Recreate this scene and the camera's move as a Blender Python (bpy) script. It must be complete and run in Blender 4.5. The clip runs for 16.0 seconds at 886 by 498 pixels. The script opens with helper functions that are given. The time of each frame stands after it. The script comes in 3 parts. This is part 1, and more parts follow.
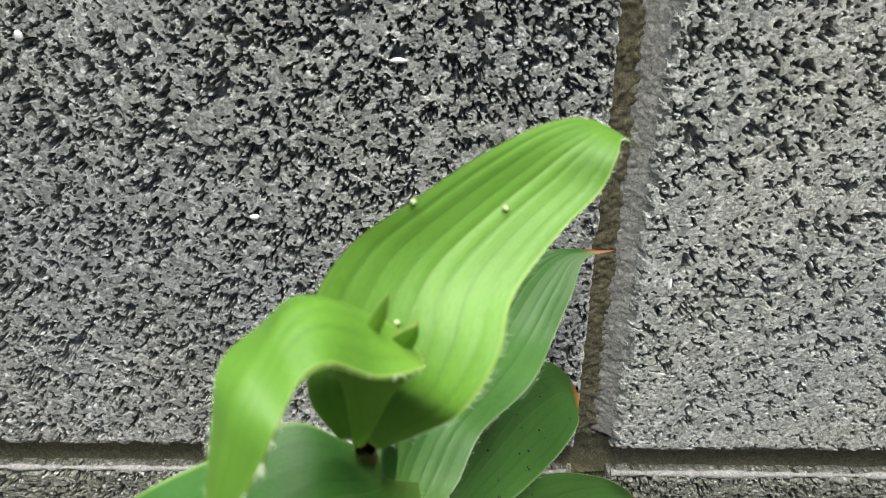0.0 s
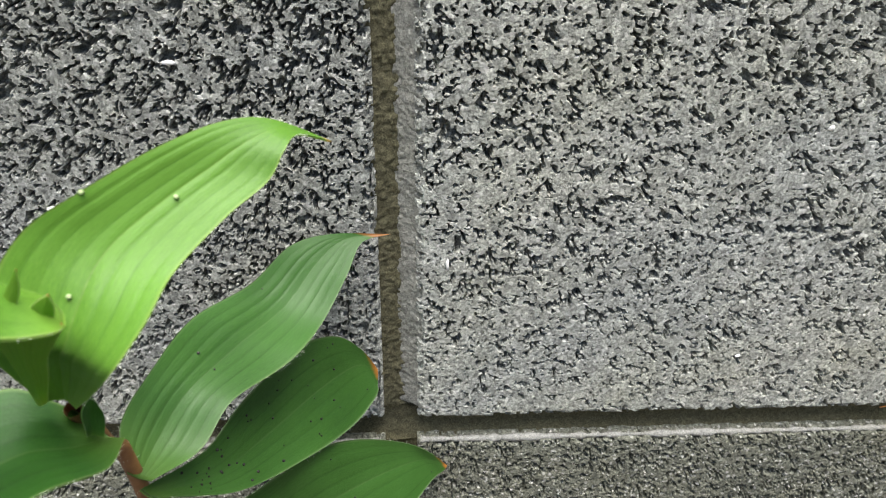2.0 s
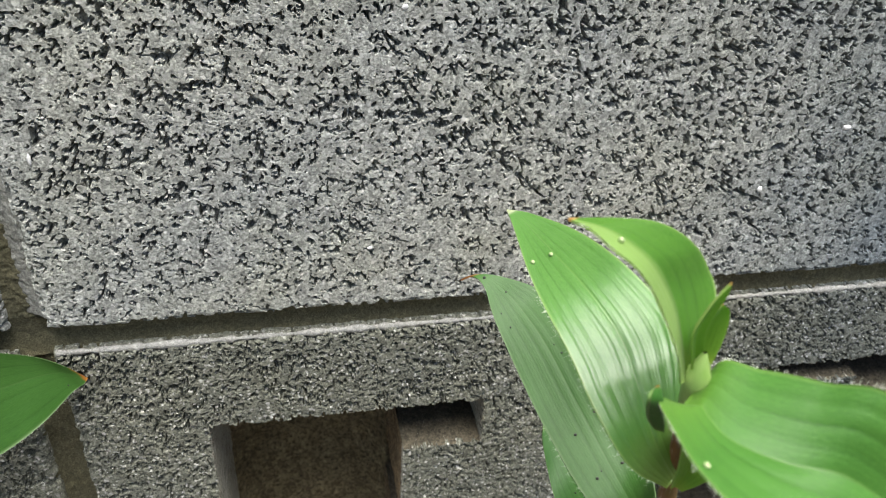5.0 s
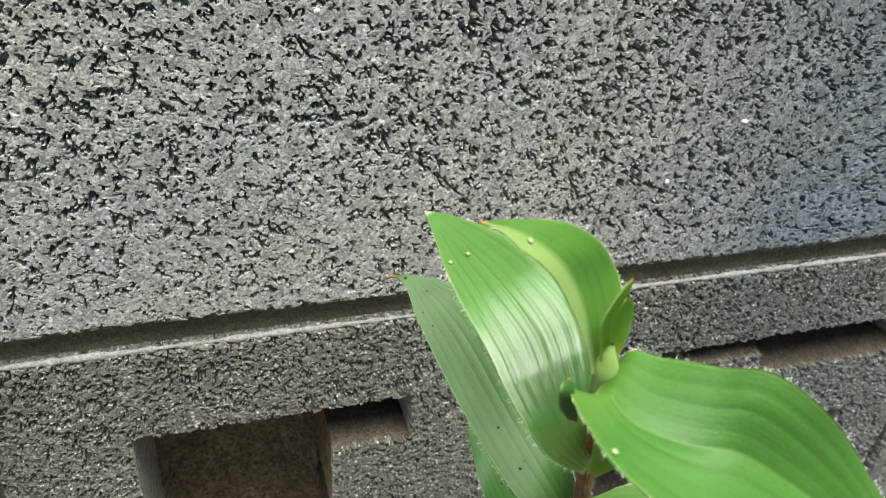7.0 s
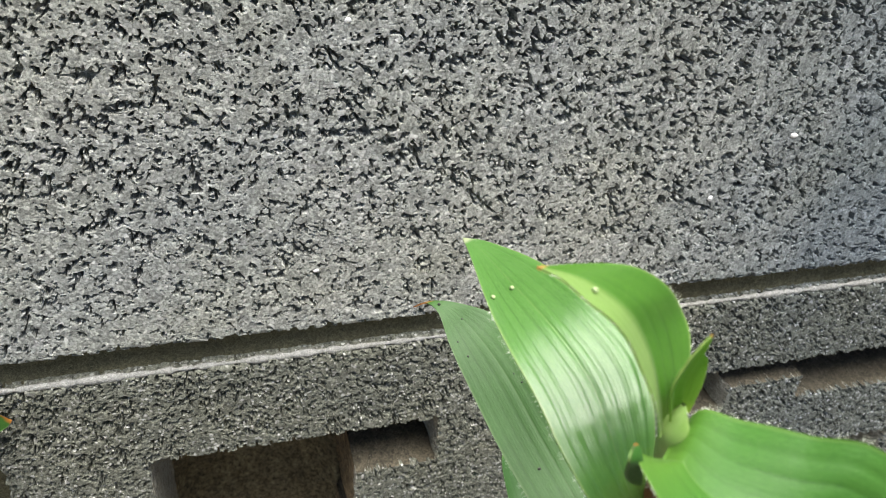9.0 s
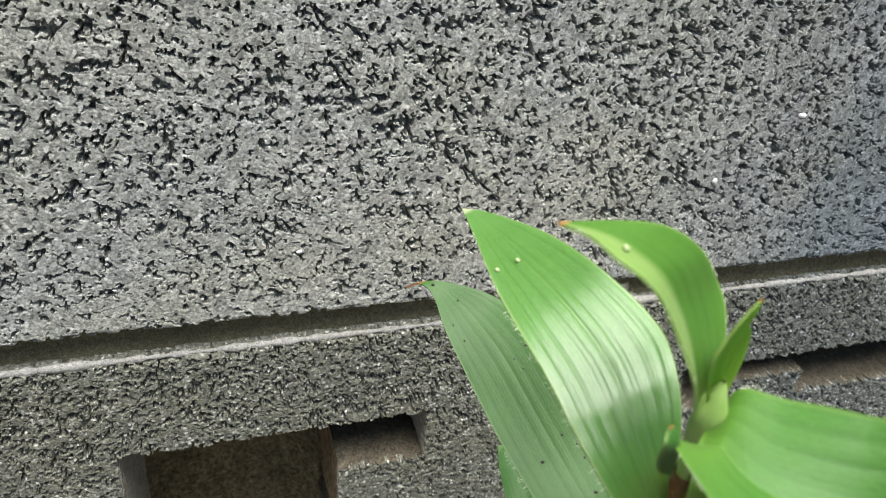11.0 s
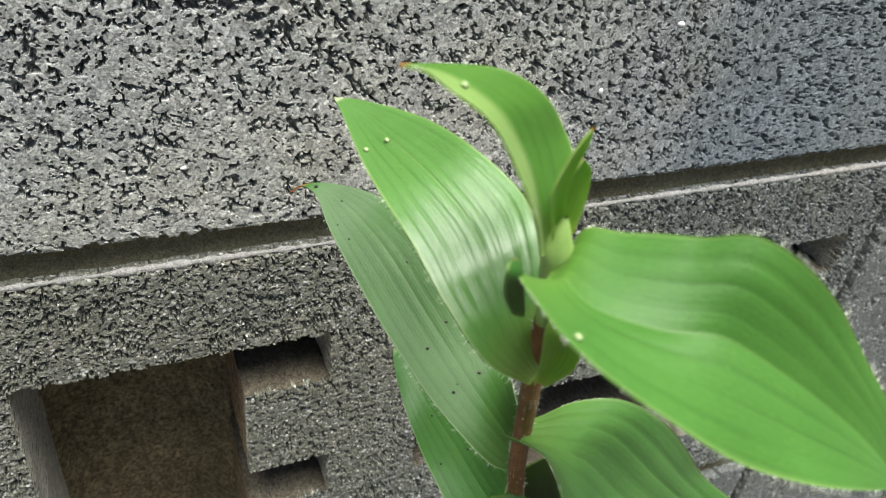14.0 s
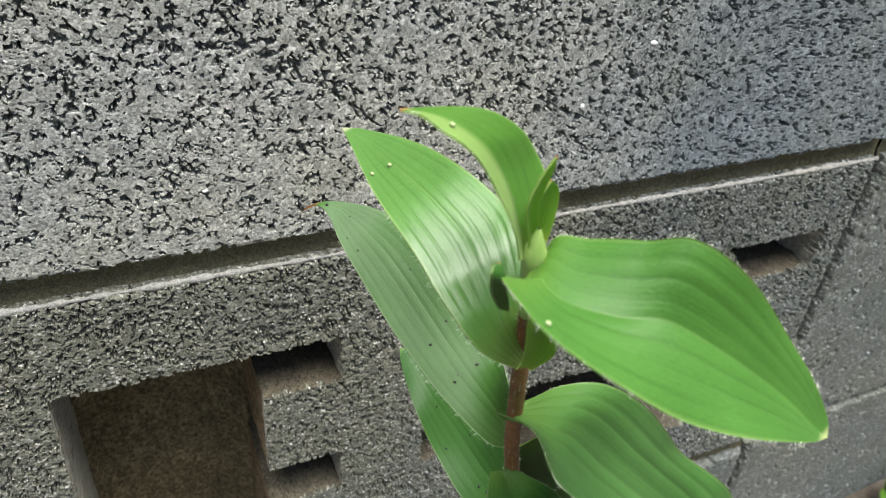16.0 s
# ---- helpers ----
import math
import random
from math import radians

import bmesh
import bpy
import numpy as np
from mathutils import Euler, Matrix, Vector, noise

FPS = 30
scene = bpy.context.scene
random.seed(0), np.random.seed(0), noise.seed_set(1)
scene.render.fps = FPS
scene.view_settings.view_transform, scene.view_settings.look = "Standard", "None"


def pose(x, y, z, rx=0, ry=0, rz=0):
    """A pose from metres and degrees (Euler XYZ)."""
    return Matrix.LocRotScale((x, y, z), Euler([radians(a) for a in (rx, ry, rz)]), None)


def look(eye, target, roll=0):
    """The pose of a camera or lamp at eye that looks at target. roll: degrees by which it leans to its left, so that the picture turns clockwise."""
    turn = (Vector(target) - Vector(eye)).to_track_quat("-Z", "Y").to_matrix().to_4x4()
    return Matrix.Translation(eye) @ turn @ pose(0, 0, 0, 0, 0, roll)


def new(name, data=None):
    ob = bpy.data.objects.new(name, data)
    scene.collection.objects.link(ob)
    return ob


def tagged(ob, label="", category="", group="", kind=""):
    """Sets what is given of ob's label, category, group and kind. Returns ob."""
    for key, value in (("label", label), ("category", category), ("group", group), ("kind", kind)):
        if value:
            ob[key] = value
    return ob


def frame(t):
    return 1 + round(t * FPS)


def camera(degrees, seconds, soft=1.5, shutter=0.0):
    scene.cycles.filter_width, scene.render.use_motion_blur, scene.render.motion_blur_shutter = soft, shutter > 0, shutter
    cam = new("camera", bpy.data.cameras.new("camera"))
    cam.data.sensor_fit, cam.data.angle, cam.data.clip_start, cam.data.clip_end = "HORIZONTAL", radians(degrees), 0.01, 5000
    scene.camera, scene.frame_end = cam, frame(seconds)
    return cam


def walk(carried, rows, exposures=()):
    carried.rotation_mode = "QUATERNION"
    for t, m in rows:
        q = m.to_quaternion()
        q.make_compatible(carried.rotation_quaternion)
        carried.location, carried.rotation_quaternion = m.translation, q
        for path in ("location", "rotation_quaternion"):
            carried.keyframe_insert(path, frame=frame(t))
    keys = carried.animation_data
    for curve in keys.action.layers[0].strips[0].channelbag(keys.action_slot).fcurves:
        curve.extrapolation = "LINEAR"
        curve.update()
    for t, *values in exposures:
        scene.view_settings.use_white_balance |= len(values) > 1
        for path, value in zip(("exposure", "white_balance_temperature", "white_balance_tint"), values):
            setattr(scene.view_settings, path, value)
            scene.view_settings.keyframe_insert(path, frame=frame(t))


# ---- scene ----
cam = camera(61.2, 16.0, soft=1.0)
PATH = [
    (0, (-0.039, -0.156, 0.157), (-0.071, 1.59, -0.819), -0.2),
    (0.5, (-0.034, -0.159, 0.159), (-0.052, 1.584, -0.822), 0.0),
    (1, (-0.025, -0.164, 0.161), (-0.018, 1.578, -0.822), 0.4),
    (1.5, (-0.015, -0.169, 0.165), (0.022, 1.569, -0.824), 0.5),
    (2, (0.003, -0.172, 0.164), (0.096, 1.559, -0.833), 0.7),
    (2.5, (0.018, -0.177, 0.167), (0.189, 1.544, -0.836), 1.2),
    (3, (0.035, -0.179, 0.163), (0.278, 1.528, -0.85), 2.1),
    (3.5, (0.048, -0.183, 0.162), (0.325, 1.515, -0.857), 2.5),
    (4, (0.061, -0.186, 0.154), (0.369, 1.486, -0.899), 2.8),
    (4.5, (0.07, -0.186, 0.151), (0.425, 1.466, -0.92), 3.4),
    (5, (0.079, -0.188, 0.149), (0.457, 1.451, -0.933), 3.4),
    (5.2, (0.082, -0.188, 0.149), (0.472, 1.448, -0.933), 3.2),
    (7.3, (0.079, -0.19, 0.152), (0.66, 1.39, -0.928), 5.4),
    (7.5, (0.075, -0.185, 0.15), (0.653, 1.397, -0.929), 6.0),
    (8, (0.07, -0.175, 0.143), (0.687, 1.392, -0.937), 6.5),
    (8.5, (0.071, -0.169, 0.145), (0.704, 1.404, -0.916), 6.7),
    (9, (0.079, -0.176, 0.151), (0.606, 1.415, -0.94), 4.8),
    (9.2, (0.082, -0.179, 0.152), (0.577, 1.411, -0.957), 4.3),
    (11.3, (0.079, -0.167, 0.138), (0.665, 1.409, -0.944), 6.0),
    (11.5, (0.079, -0.167, 0.138), (0.669, 1.405, -0.948), 5.8),
    (12, (0.081, -0.167, 0.137), (0.673, 1.402, -0.953), 5.8),
    (12.5, (0.082, -0.166, 0.133), (0.735, 1.367, -0.973), 6.9),
    (13, (0.083, -0.166, 0.133), (0.798, 1.34, -0.972), 7.6),
    (13.5, (0.082, -0.171, 0.132), (0.82, 1.319, -0.979), 7.5),
    (14, (0.086, -0.179, 0.129), (0.834, 1.276, -1.021), 7.7),
    (14.5, (0.087, -0.184, 0.131), (0.846, 1.256, -1.031), 7.3),
    (15, (0.085, -0.188, 0.133), (0.844, 1.254, -1.027), 6.8),
    (15.5, (0.081, -0.191, 0.138), (0.831, 1.267, -1.007), 6.3),
    (16, (0.079, -0.194, 0.141), (0.827, 1.272, -0.995), 5.7),
]
walk(cam, [(t, look(eye, target, roll)) for t, eye, target, roll in PATH])

cam.data.dof.use_dof = True
cam.data.dof.focus_distance, cam.data.dof.aperture_fstop = 0.185, 32.0

# ---- daylight: a bright overcast sky ----
world = bpy.data.worlds.new("sky")
scene.world = world
world.use_nodes = True
wn, wl = world.node_tree.nodes, world.node_tree.links
sky = wn.new("ShaderNodeTexSky")
sky.sky_type = "NISHITA"
sky.sun_disc = False
sky.sun_elevation, sky.sun_rotation = radians(84), radians(162)
sky.dust_density, sky.air_density = 3.0, 1.0
wn["Background"].inputs[1].default_value = 0.085
wl.new(sky.outputs[0], wn["Background"].inputs[0])
sun = new("sun", bpy.data.lights.new("sun", "SUN"))
sun.data.energy, sun.data.angle, sun.data.color = 7.2, radians(60), (1.0, 0.97, 0.92)
sun.matrix_world = look((0.03, -0.09, 1.0), (0, 0, 0))
scene.view_settings.exposure = 0.82


# ---- materials ----
class Nodes:
    """A short way to write node materials."""

    def __init__(self, name):
        self.mat = bpy.data.materials.new(name)
        self.mat.use_nodes = True
        self.tree = self.mat.node_tree
        self.bsdf = self.tree.nodes["Principled BSDF"]
        self.out = self.tree.nodes["Material Output"]

    def add(self, kind, **values):
        node = self.tree.nodes.new(kind)
        for key, value in values.items():
            if key == "op":
                node.operation = value
            elif key == "feature":
                node.feature = value
            elif key == "uv":
                node.uv_map = value
            else:
                node.inputs[key].default_value = value
        return node

    def link(self, a, b):
        self.tree.links.new(a, b)

    def place(self, scale=(1, 1, 1)):
        c = self.tree.nodes.new("ShaderNodeTexCoord")
        m = self.add("ShaderNodeMapping", Scale=scale)
        self.link(c.outputs["Object"], m.inputs["Vector"])
        return m.outputs[0]

    def noise(self, vec, scale, detail=4.0, rough=0.6):
        n = self.add("ShaderNodeTexNoise", Scale=scale, Detail=detail, Roughness=rough)
        self.link(vec, n.inputs["Vector"])
        return n.outputs["Fac"]

    def ramp(self, fac, *stops):
        r = self.tree.nodes.new("ShaderNodeValToRGB")
        e = r.color_ramp.elements
        while len(e) < len(stops):
            e.new(0.5)
        for i, (p, c) in enumerate(stops):
            e[i].position = p
            e[i].color = (*c, 1) if len(c) == 3 else c
        self.link(fac, r.inputs[0])
        return r.outputs[0]

    def mix(self, fac, a, b, blend="MIX"):
        m = self.tree.nodes.new("ShaderNodeMix")
        m.data_type, m.blend_type = "RGBA", blend
        for value, socket in ((fac, m.inputs[0]), (a, m.inputs[6]), (b, m.inputs[7])):
            if isinstance(value, bpy.types.NodeSocket):
                self.link(value, socket)
            elif isinstance(value, (int, float)):
                socket.default_value = value
            else:
                socket.default_value = (*value, 1)
        return m.outputs[2]

    def math(self, op, a, b=0.0):
        m = self.tree.nodes.new("ShaderNodeMath")
        m.operation = op
        for value, socket in ((a, m.inputs[0]), (b, m.inputs[1])):
            if isinstance(value, bpy.types.NodeSocket):
                self.link(value, socket)
            else:
                socket.default_value = value
        return m.outputs[0]

    def bump(self, height, strength, distance):
        b = self.add("ShaderNodeBump", Strength=strength, Distance=distance)
        self.link(height, b.inputs["Height"])
        self.link(b.outputs[0], self.bsdf.inputs["Normal"])

    def colour(self, socket):
        self.link(socket, self.bsdf.inputs["Base Color"])


def concrete(name, light, dark, warm, grain=420.0, rough=0.93, chips=0.0, right_tint=None):
    """Dry cement: sandy grains, sparse pale chips, stains and a fine relief."""
    n = Nodes(name)
    p = n.place()
    v = n.add("ShaderNodeTexVoronoi", Scale=grain, Randomness=1.0)
    n.link(p, v.inputs["Vector"])
    sep = n.add("ShaderNodeSeparateColor")
    n.link(v.outputs["Color"], sep.inputs[0])
    mid = tuple(0.5 * (a + b) for a, b in zip(light, dark))
    sand = n.ramp(n.noise(p, grain * 3.5, 6.0, 0.8), (0.36, dark), (0.5, mid), (0.63, light))
    pale = n.math("MULTIPLY", n.ramp(sep.outputs[0], (0.86, (0, 0, 0)), (0.97, (1, 1, 1))), chips)
    pale = n.math("MULTIPLY", pale, n.ramp(v.outputs["Distance"], (0.18, (1, 1, 1)), (0.4, (0, 0, 0))))
    c = n.mix(pale, sand, (0.72, 0.71, 0.68))
    fine = n.add("ShaderNodeTexVoronoi", Scale=grain * 2.6, Randomness=1.0)
    n.link(p, fine.inputs["Vector"])
    tone = n.add("ShaderNodeSeparateColor")
    n.link(fine.outputs["Color"], tone.inputs[0])
    c = n.mix(n.math("MULTIPLY", n.ramp(tone.outputs[0], (0.90, (0, 0, 0)), (0.96, (1, 1, 1))), chips), c, (0.70, 0.69, 0.66))
    shade = n.ramp(sep.outputs[1], (0.0, (0.62, 0.62, 0.62)), (1.0, (1.32, 1.32, 1.32)))
    c = n.mix(0.5, c, n.mix(1.0, c, shade, "MULTIPLY"))
    c = n.mix(0.8, c, n.mix(1.0, c, n.ramp(tone.outputs[1], (0.0, (0.6, 0.6, 0.6)), (0.5, (1.0, 1.0, 1.0)), (1.0, (1.3, 1.3, 1.28))), "MULTIPLY"))
    stain = n.ramp(n.noise(p, 24.0, 5.0, 0.62), (0.42, (0, 0, 0)), (0.72, (1, 1, 1)))
    c = n.mix(n.math("MULTIPLY", stain, 0.4), c, n.mix(1.0, c, warm, "MULTIPLY"))
    broad = n.ramp(n.noise(p, 8.0, 4.0, 0.55), (0.3, (0.80, 0.83, 0.88)), (0.68, (1.0, 0.99, 0.96)))
    c = n.mix(1.0, c, broad, "MULTIPLY")
    if right_tint:
        # a darker grey-blue tone that begins part-way along the wall, with a ragged border
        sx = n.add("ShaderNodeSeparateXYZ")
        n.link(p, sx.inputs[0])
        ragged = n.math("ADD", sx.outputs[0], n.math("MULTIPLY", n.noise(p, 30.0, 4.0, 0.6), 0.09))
        c = n.mix(n.ramp(n.math("MULTIPLY", ragged, 2.0), (0.42, (0, 0, 0)), (0.66, (1, 1, 1))), c, n.mix(1.0, c, right_tint, "MULTIPLY"))
    n.colour(c)
    n.bsdf.inputs["Roughness"].default_value = rough
    n.bsdf.inputs["Specular IOR Level"].default_value = 0.25
    n.bump(n.noise(p, 1500.0, 5.0, 0.75), 0.55, 0.0007)
    return n.mat


def darken_low(mat):
    """Darker olive tone over a surface's lower part, with a ragged upper border."""
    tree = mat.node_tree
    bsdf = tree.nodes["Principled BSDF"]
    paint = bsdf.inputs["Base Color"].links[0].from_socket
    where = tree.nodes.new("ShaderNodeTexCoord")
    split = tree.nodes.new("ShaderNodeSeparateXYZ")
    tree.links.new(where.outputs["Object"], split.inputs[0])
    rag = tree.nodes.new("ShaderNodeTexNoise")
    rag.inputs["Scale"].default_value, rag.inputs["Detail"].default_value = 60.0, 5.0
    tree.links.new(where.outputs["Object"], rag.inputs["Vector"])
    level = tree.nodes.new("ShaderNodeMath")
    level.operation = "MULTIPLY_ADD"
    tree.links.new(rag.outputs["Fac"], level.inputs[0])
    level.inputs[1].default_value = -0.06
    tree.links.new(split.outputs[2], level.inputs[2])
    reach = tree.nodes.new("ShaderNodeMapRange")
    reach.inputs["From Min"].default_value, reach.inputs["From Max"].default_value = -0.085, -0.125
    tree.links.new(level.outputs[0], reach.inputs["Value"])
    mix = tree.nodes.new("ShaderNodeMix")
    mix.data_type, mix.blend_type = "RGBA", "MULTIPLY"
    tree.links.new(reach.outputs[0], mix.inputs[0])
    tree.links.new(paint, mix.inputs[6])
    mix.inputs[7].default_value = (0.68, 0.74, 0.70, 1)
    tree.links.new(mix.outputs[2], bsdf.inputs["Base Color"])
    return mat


def leaf_material(name, base, deep, pale, gloss, through_light, tip=(0.42, 0.17, 0.03), wax=0.0, hairy=0.05, relief=0.07, tip_from=0.982, foot=0.4, underside=0.0, bloom=0.03):
    """A lily leaf: lengthwise veins, a brownish tip, a thin waxy face and light that passes through it."""
    n = Nodes(name)
    uv = n.add("ShaderNodeUVMap", uv="leaf")
    sep = n.add("ShaderNodeSeparateXYZ")
    n.link(uv.outputs[0], sep.inputs[0])
    along, across = sep.outputs[0], sep.outputs[1]
    p = n.place()
    side = n.math("ABSOLUTE", n.math("SUBTRACT", across, 0.5))
    wob = n.math("MULTIPLY", n.noise(p, 45.0, 2.0), 0.05)
    wave = n.math("SINE", n.math("MULTIPLY", n.math("ADD", side, wob), 2 * math.pi * 28.0))
    wave = n.math("MULTIPLY", wave, n.ramp(along, (0.55, (1, 1, 1)), (0.93, (0, 0, 0))))
    rows = n.math("MULTIPLY", side, 8.0)
    gap = n.math("MULTIPLY", n.math("ABSOLUTE", n.math("SUBTRACT", n.math("FRACT", n.math("ADD", rows, 0.5)), 0.5)), 2.0)
    streak = n.add("ShaderNodeCombineXYZ")
    n.link(n.math("MULTIPLY", along, 55.0), streak.inputs[0])
    n.link(n.math("MULTIPLY", across, 190.0), streak.inputs[1])
    fibre = n.noise(streak.outputs[0], 1.0, 3.0, 0.6)
    patch = n.math("ADD", n.math("MULTIPLY", n.noise(p, 32.0, 3.0, 0.5), 0.55), n.math("MULTIPLY", fibre, 0.45))
    blot = n.ramp(patch, (0.37, deep), (0.5, base), (0.63, tuple(k * 1.2 + 0.006 for k in base)))
    veins = n.ramp(gap, (0.0, (0.66, 0.72, 0.60)), (0.12, (0.86, 0.89, 0.82)), (0.35, (1.0, 1.0, 1.0)), (1.0, (1.06, 1.05, 1.04)))
    line = n.add("ShaderNodeCombineXYZ")
    n.link(n.math("MULTIPLY", across, 9.0), line.inputs[0])
    n.link(n.math("MULTIPLY", along, 2.0), line.inputs[1])
    some = n.ramp(n.noise(line.outputs[0], 1.0, 1.0), (0.40, (0.05, 0.05, 0.05)), (0.62, (0.9, 0.9, 0.9)))
    c = n.mix(n.math("MULTIPLY", some, n.ramp(along, (0.80, (1, 1, 1)), (1.0, (0.2, 0.2, 0.2)))), blot, n.mix(1.0, blot, veins, "MULTIPLY"))
    c = n.mix(1.0, c, n.ramp(n.math("ADD", n.math("MULTIPLY", wave, 0.5), 0.5), (0.0, (0.975, 0.98, 0.97)), (1.0, (1.02, 1.02, 1.02))), "MULTIPLY")
    c = n.mix(n.ramp(side, (0.0, (0.2, 0.2, 0.2)), (0.014, (0, 0, 0))), c, pale)
    c = n.mix(n.ramp(side, (0.47, (0, 0, 0)), (0.495, (0.55, 0.55, 0.55))), c, pale)
    c = n.mix(n.ramp(along, (0.0, (foot, foot, foot)), (0.08, (foot * 0.45, foot * 0.45, foot * 0.45)), (0.18, (0, 0, 0))), c, (pale[0] * 0.85, pale[1] * 0.9, pale[2] * 0.4))
    if underside:
        c = n.mix(n.ramp(across, (0.36, (underside, underside, underside)), (0.51, (0, 0, 0))), c, pale)
    fuzz = n.noise(p, 2400.0, 2.0, 0.8)
    c = n.mix(n.ramp(fuzz, (0.58, (0, 0, 0)), (0.8, (0.22, 0.22, 0.22))), c, pale)
    worn = n.math("ADD", along, n.math("MULTIPLY", n.noise(p, 300.0, 2.0), 0.035))
    c = n.mix(n.ramp(worn, (tip_from, (0, 0, 0)), (tip_from + 0.024, (1, 1, 1))), c, tip)
    n.colour(c)
    n.bsdf.inputs["Roughness"].default_value = gloss
    n.bsdf.inputs["Specular IOR Level"].default_value = 0.36
    n.bsdf.inputs["Coat Weight"].default_value = wax
    n.bsdf.inputs["Coat Roughness"].default_value = 0.20
    n.bsdf.inputs["Sheen Weight"].default_value = bloom
    n.bsdf.inputs["Sheen Roughness"].default_value = 0.4
    skin = n.math("ADD", n.math("MULTIPLY", n.noise(p, 1100.0, 3.0, 0.7), 0.8), n.math("MULTIPLY", fibre, 0.5))
    n.bump(n.math("ADD", n.math("MULTIPLY", wave, relief), skin), 0.22, 0.0004)
    n.link(n.bsdf.inputs["Normal"].links[0].from_socket, n.bsdf.inputs["Coat Normal"])
    t = n.tree.nodes.new("ShaderNodeBsdfTranslucent")
    n.link(n.mix(1.0, c, (1.35, 1.5, 0.75), "MULTIPLY"), t.inputs[0])
    mixer = n.add("ShaderNodeMixShader", Fac=through_light)
    n.link(n.bsdf.outputs[0], mixer.inputs[1])
    n.link(t.outputs[0], mixer.inputs[2])
    n.link(mixer.outputs[0], n.out.inputs[0])
    return n.mat


def simple(name, a, b, scale, rough, relief=0.0):
    n = Nodes(name)
    p = n.place()
    n.colour(n.ramp(n.noise(p, scale, 5.0, 0.65), (0.3, a), (0.7, b)))
    n.bsdf.inputs["Roughness"].default_value = rough
    if relief:
        n.bump(n.noise(p, scale * 3, 5.0, 0.7), 0.6, relief)
    return n.mat


BLOCK = concrete("porous_block", (0.600, 0.610, 0.557), (0.149, 0.151, 0.138), (0.88, 0.86, 0.7), 420.0, chips=0.6, right_tint=(0.52, 0.58, 0.66))
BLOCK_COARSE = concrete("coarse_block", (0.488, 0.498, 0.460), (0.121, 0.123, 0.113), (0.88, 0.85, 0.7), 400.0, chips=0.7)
BLOCK_FINE = concrete("fine_block", (0.310, 0.317, 0.257), (0.052, 0.053, 0.042), (0.86, 0.82, 0.68), 480.0, chips=0.6, right_tint=(0.80, 0.84, 0.92))
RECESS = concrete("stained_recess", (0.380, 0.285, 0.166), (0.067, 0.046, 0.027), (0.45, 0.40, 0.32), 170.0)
RECESS_BACK = darken_low(concrete("stained_recess_back", (0.380, 0.285, 0.166), (0.067, 0.046, 0.027), (0.45, 0.40, 0.32), 170.0))
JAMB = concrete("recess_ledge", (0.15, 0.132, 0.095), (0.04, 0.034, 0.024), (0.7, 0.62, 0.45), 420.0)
# upright recess sides, with the skylight they catch put into the colour
LIT_JAMB = concrete("lit_recess_jamb", (0.520, 0.505, 0.430), (0.240, 0.230, 0.190), (0.8, 0.76, 0.6), 700.0)
MORTAR = concrete("mortar", (0.185, 0.172, 0.104), (0.056, 0.051, 0.030), (0.5, 0.46, 0.32), 900.0)
SMEAR = concrete("mortar_smear", (0.386, 0.382, 0.345), (0.221, 0.217, 0.193), (0.8, 0.78, 0.65), 900.0)
LIME = concrete("pale_mortar", (0.437, 0.432, 0.404), (0.228, 0.224, 0.204), (0.85, 0.82, 0.72), 1200.0)
QUARTZ = simple("white_chip", (0.62, 0.62, 0.6), (0.8, 0.8, 0.78), 700.0, 0.6, 0.0003)
SOIL = simple("soil", (0.035, 0.028, 0.02), (0.10, 0.085, 0.065), 40.0, 0.95, 0.004)
YOUNG = leaf_material("young_leaf", (0.088, 0.209, 0.019), (0.053, 0.146, 0.011), (0.225, 0.322, 0.078), 0.48, 0.30, (0.36, 0.26, 0.06), 0.0, 0.15)
BUD = leaf_material("bud_leaf", (0.162, 0.306, 0.034), (0.106, 0.234, 0.022), (0.357, 0.442, 0.150), 0.45, 0.5, (0.36, 0.22, 0.06), foot=0.7)
FOLDED = leaf_material("folded_leaf", (0.061, 0.164, 0.015), (0.040, 0.122, 0.009), (0.238, 0.348, 0.105), 0.45, 0.30, (0.40, 0.22, 0.06), foot=0.8, underside=0.6)
BRIGHT = leaf_material("bright_leaf", (0.047, 0.147, 0.017), (0.028, 0.106, 0.011), (0.163, 0.281, 0.066), 0.50, 0.32, (0.3, 0.36, 0.14), 0.0, 0.26, bloom=0.08)
GLOSSY = leaf_material("glossy_leaf", (0.074, 0.184, 0.037), (0.042, 0.127, 0.018), (0.240, 0.344, 0.118), 0.30, 0.34, (0.3, 0.34, 0.2), 0.6, 0.35, 0.16, foot=0.95, bloom=0.07)
MATURE = leaf_material("mature_leaf", (0.044, 0.133, 0.019), (0.030, 0.099, 0.014), (0.160, 0.253, 0.099), 0.46, 0.27, hairy=0.12)
HOOKED = leaf_material("withered_tip_leaf", (0.035, 0.105, 0.016), (0.024, 0.078, 0.012), (0.126, 0.199, 0.083), 0.46, 0.27, (0.28, 0.12, 0.035), 0.0, 0.12, 0.07, 0.938)
REAR = leaf_material("rear_leaf", (0.044, 0.133, 0.024), (0.031, 0.103, 0.017), (0.141, 0.234, 0.079), 0.42, 0.27, (0.12, 0.24, 0.06), 0.0, 0.08)
DEEP = leaf_material("deep_green_leaf", (0.024, 0.095, 0.009), (0.016, 0.072, 0.006), (0.178, 0.281, 0.079), 0.52, 0.26, hairy=0.02)
STEM = simple("stem_skin", (0.11, 0.042, 0.013), (0.24, 0.115, 0.04), 180.0, 0.5, 0.0004)
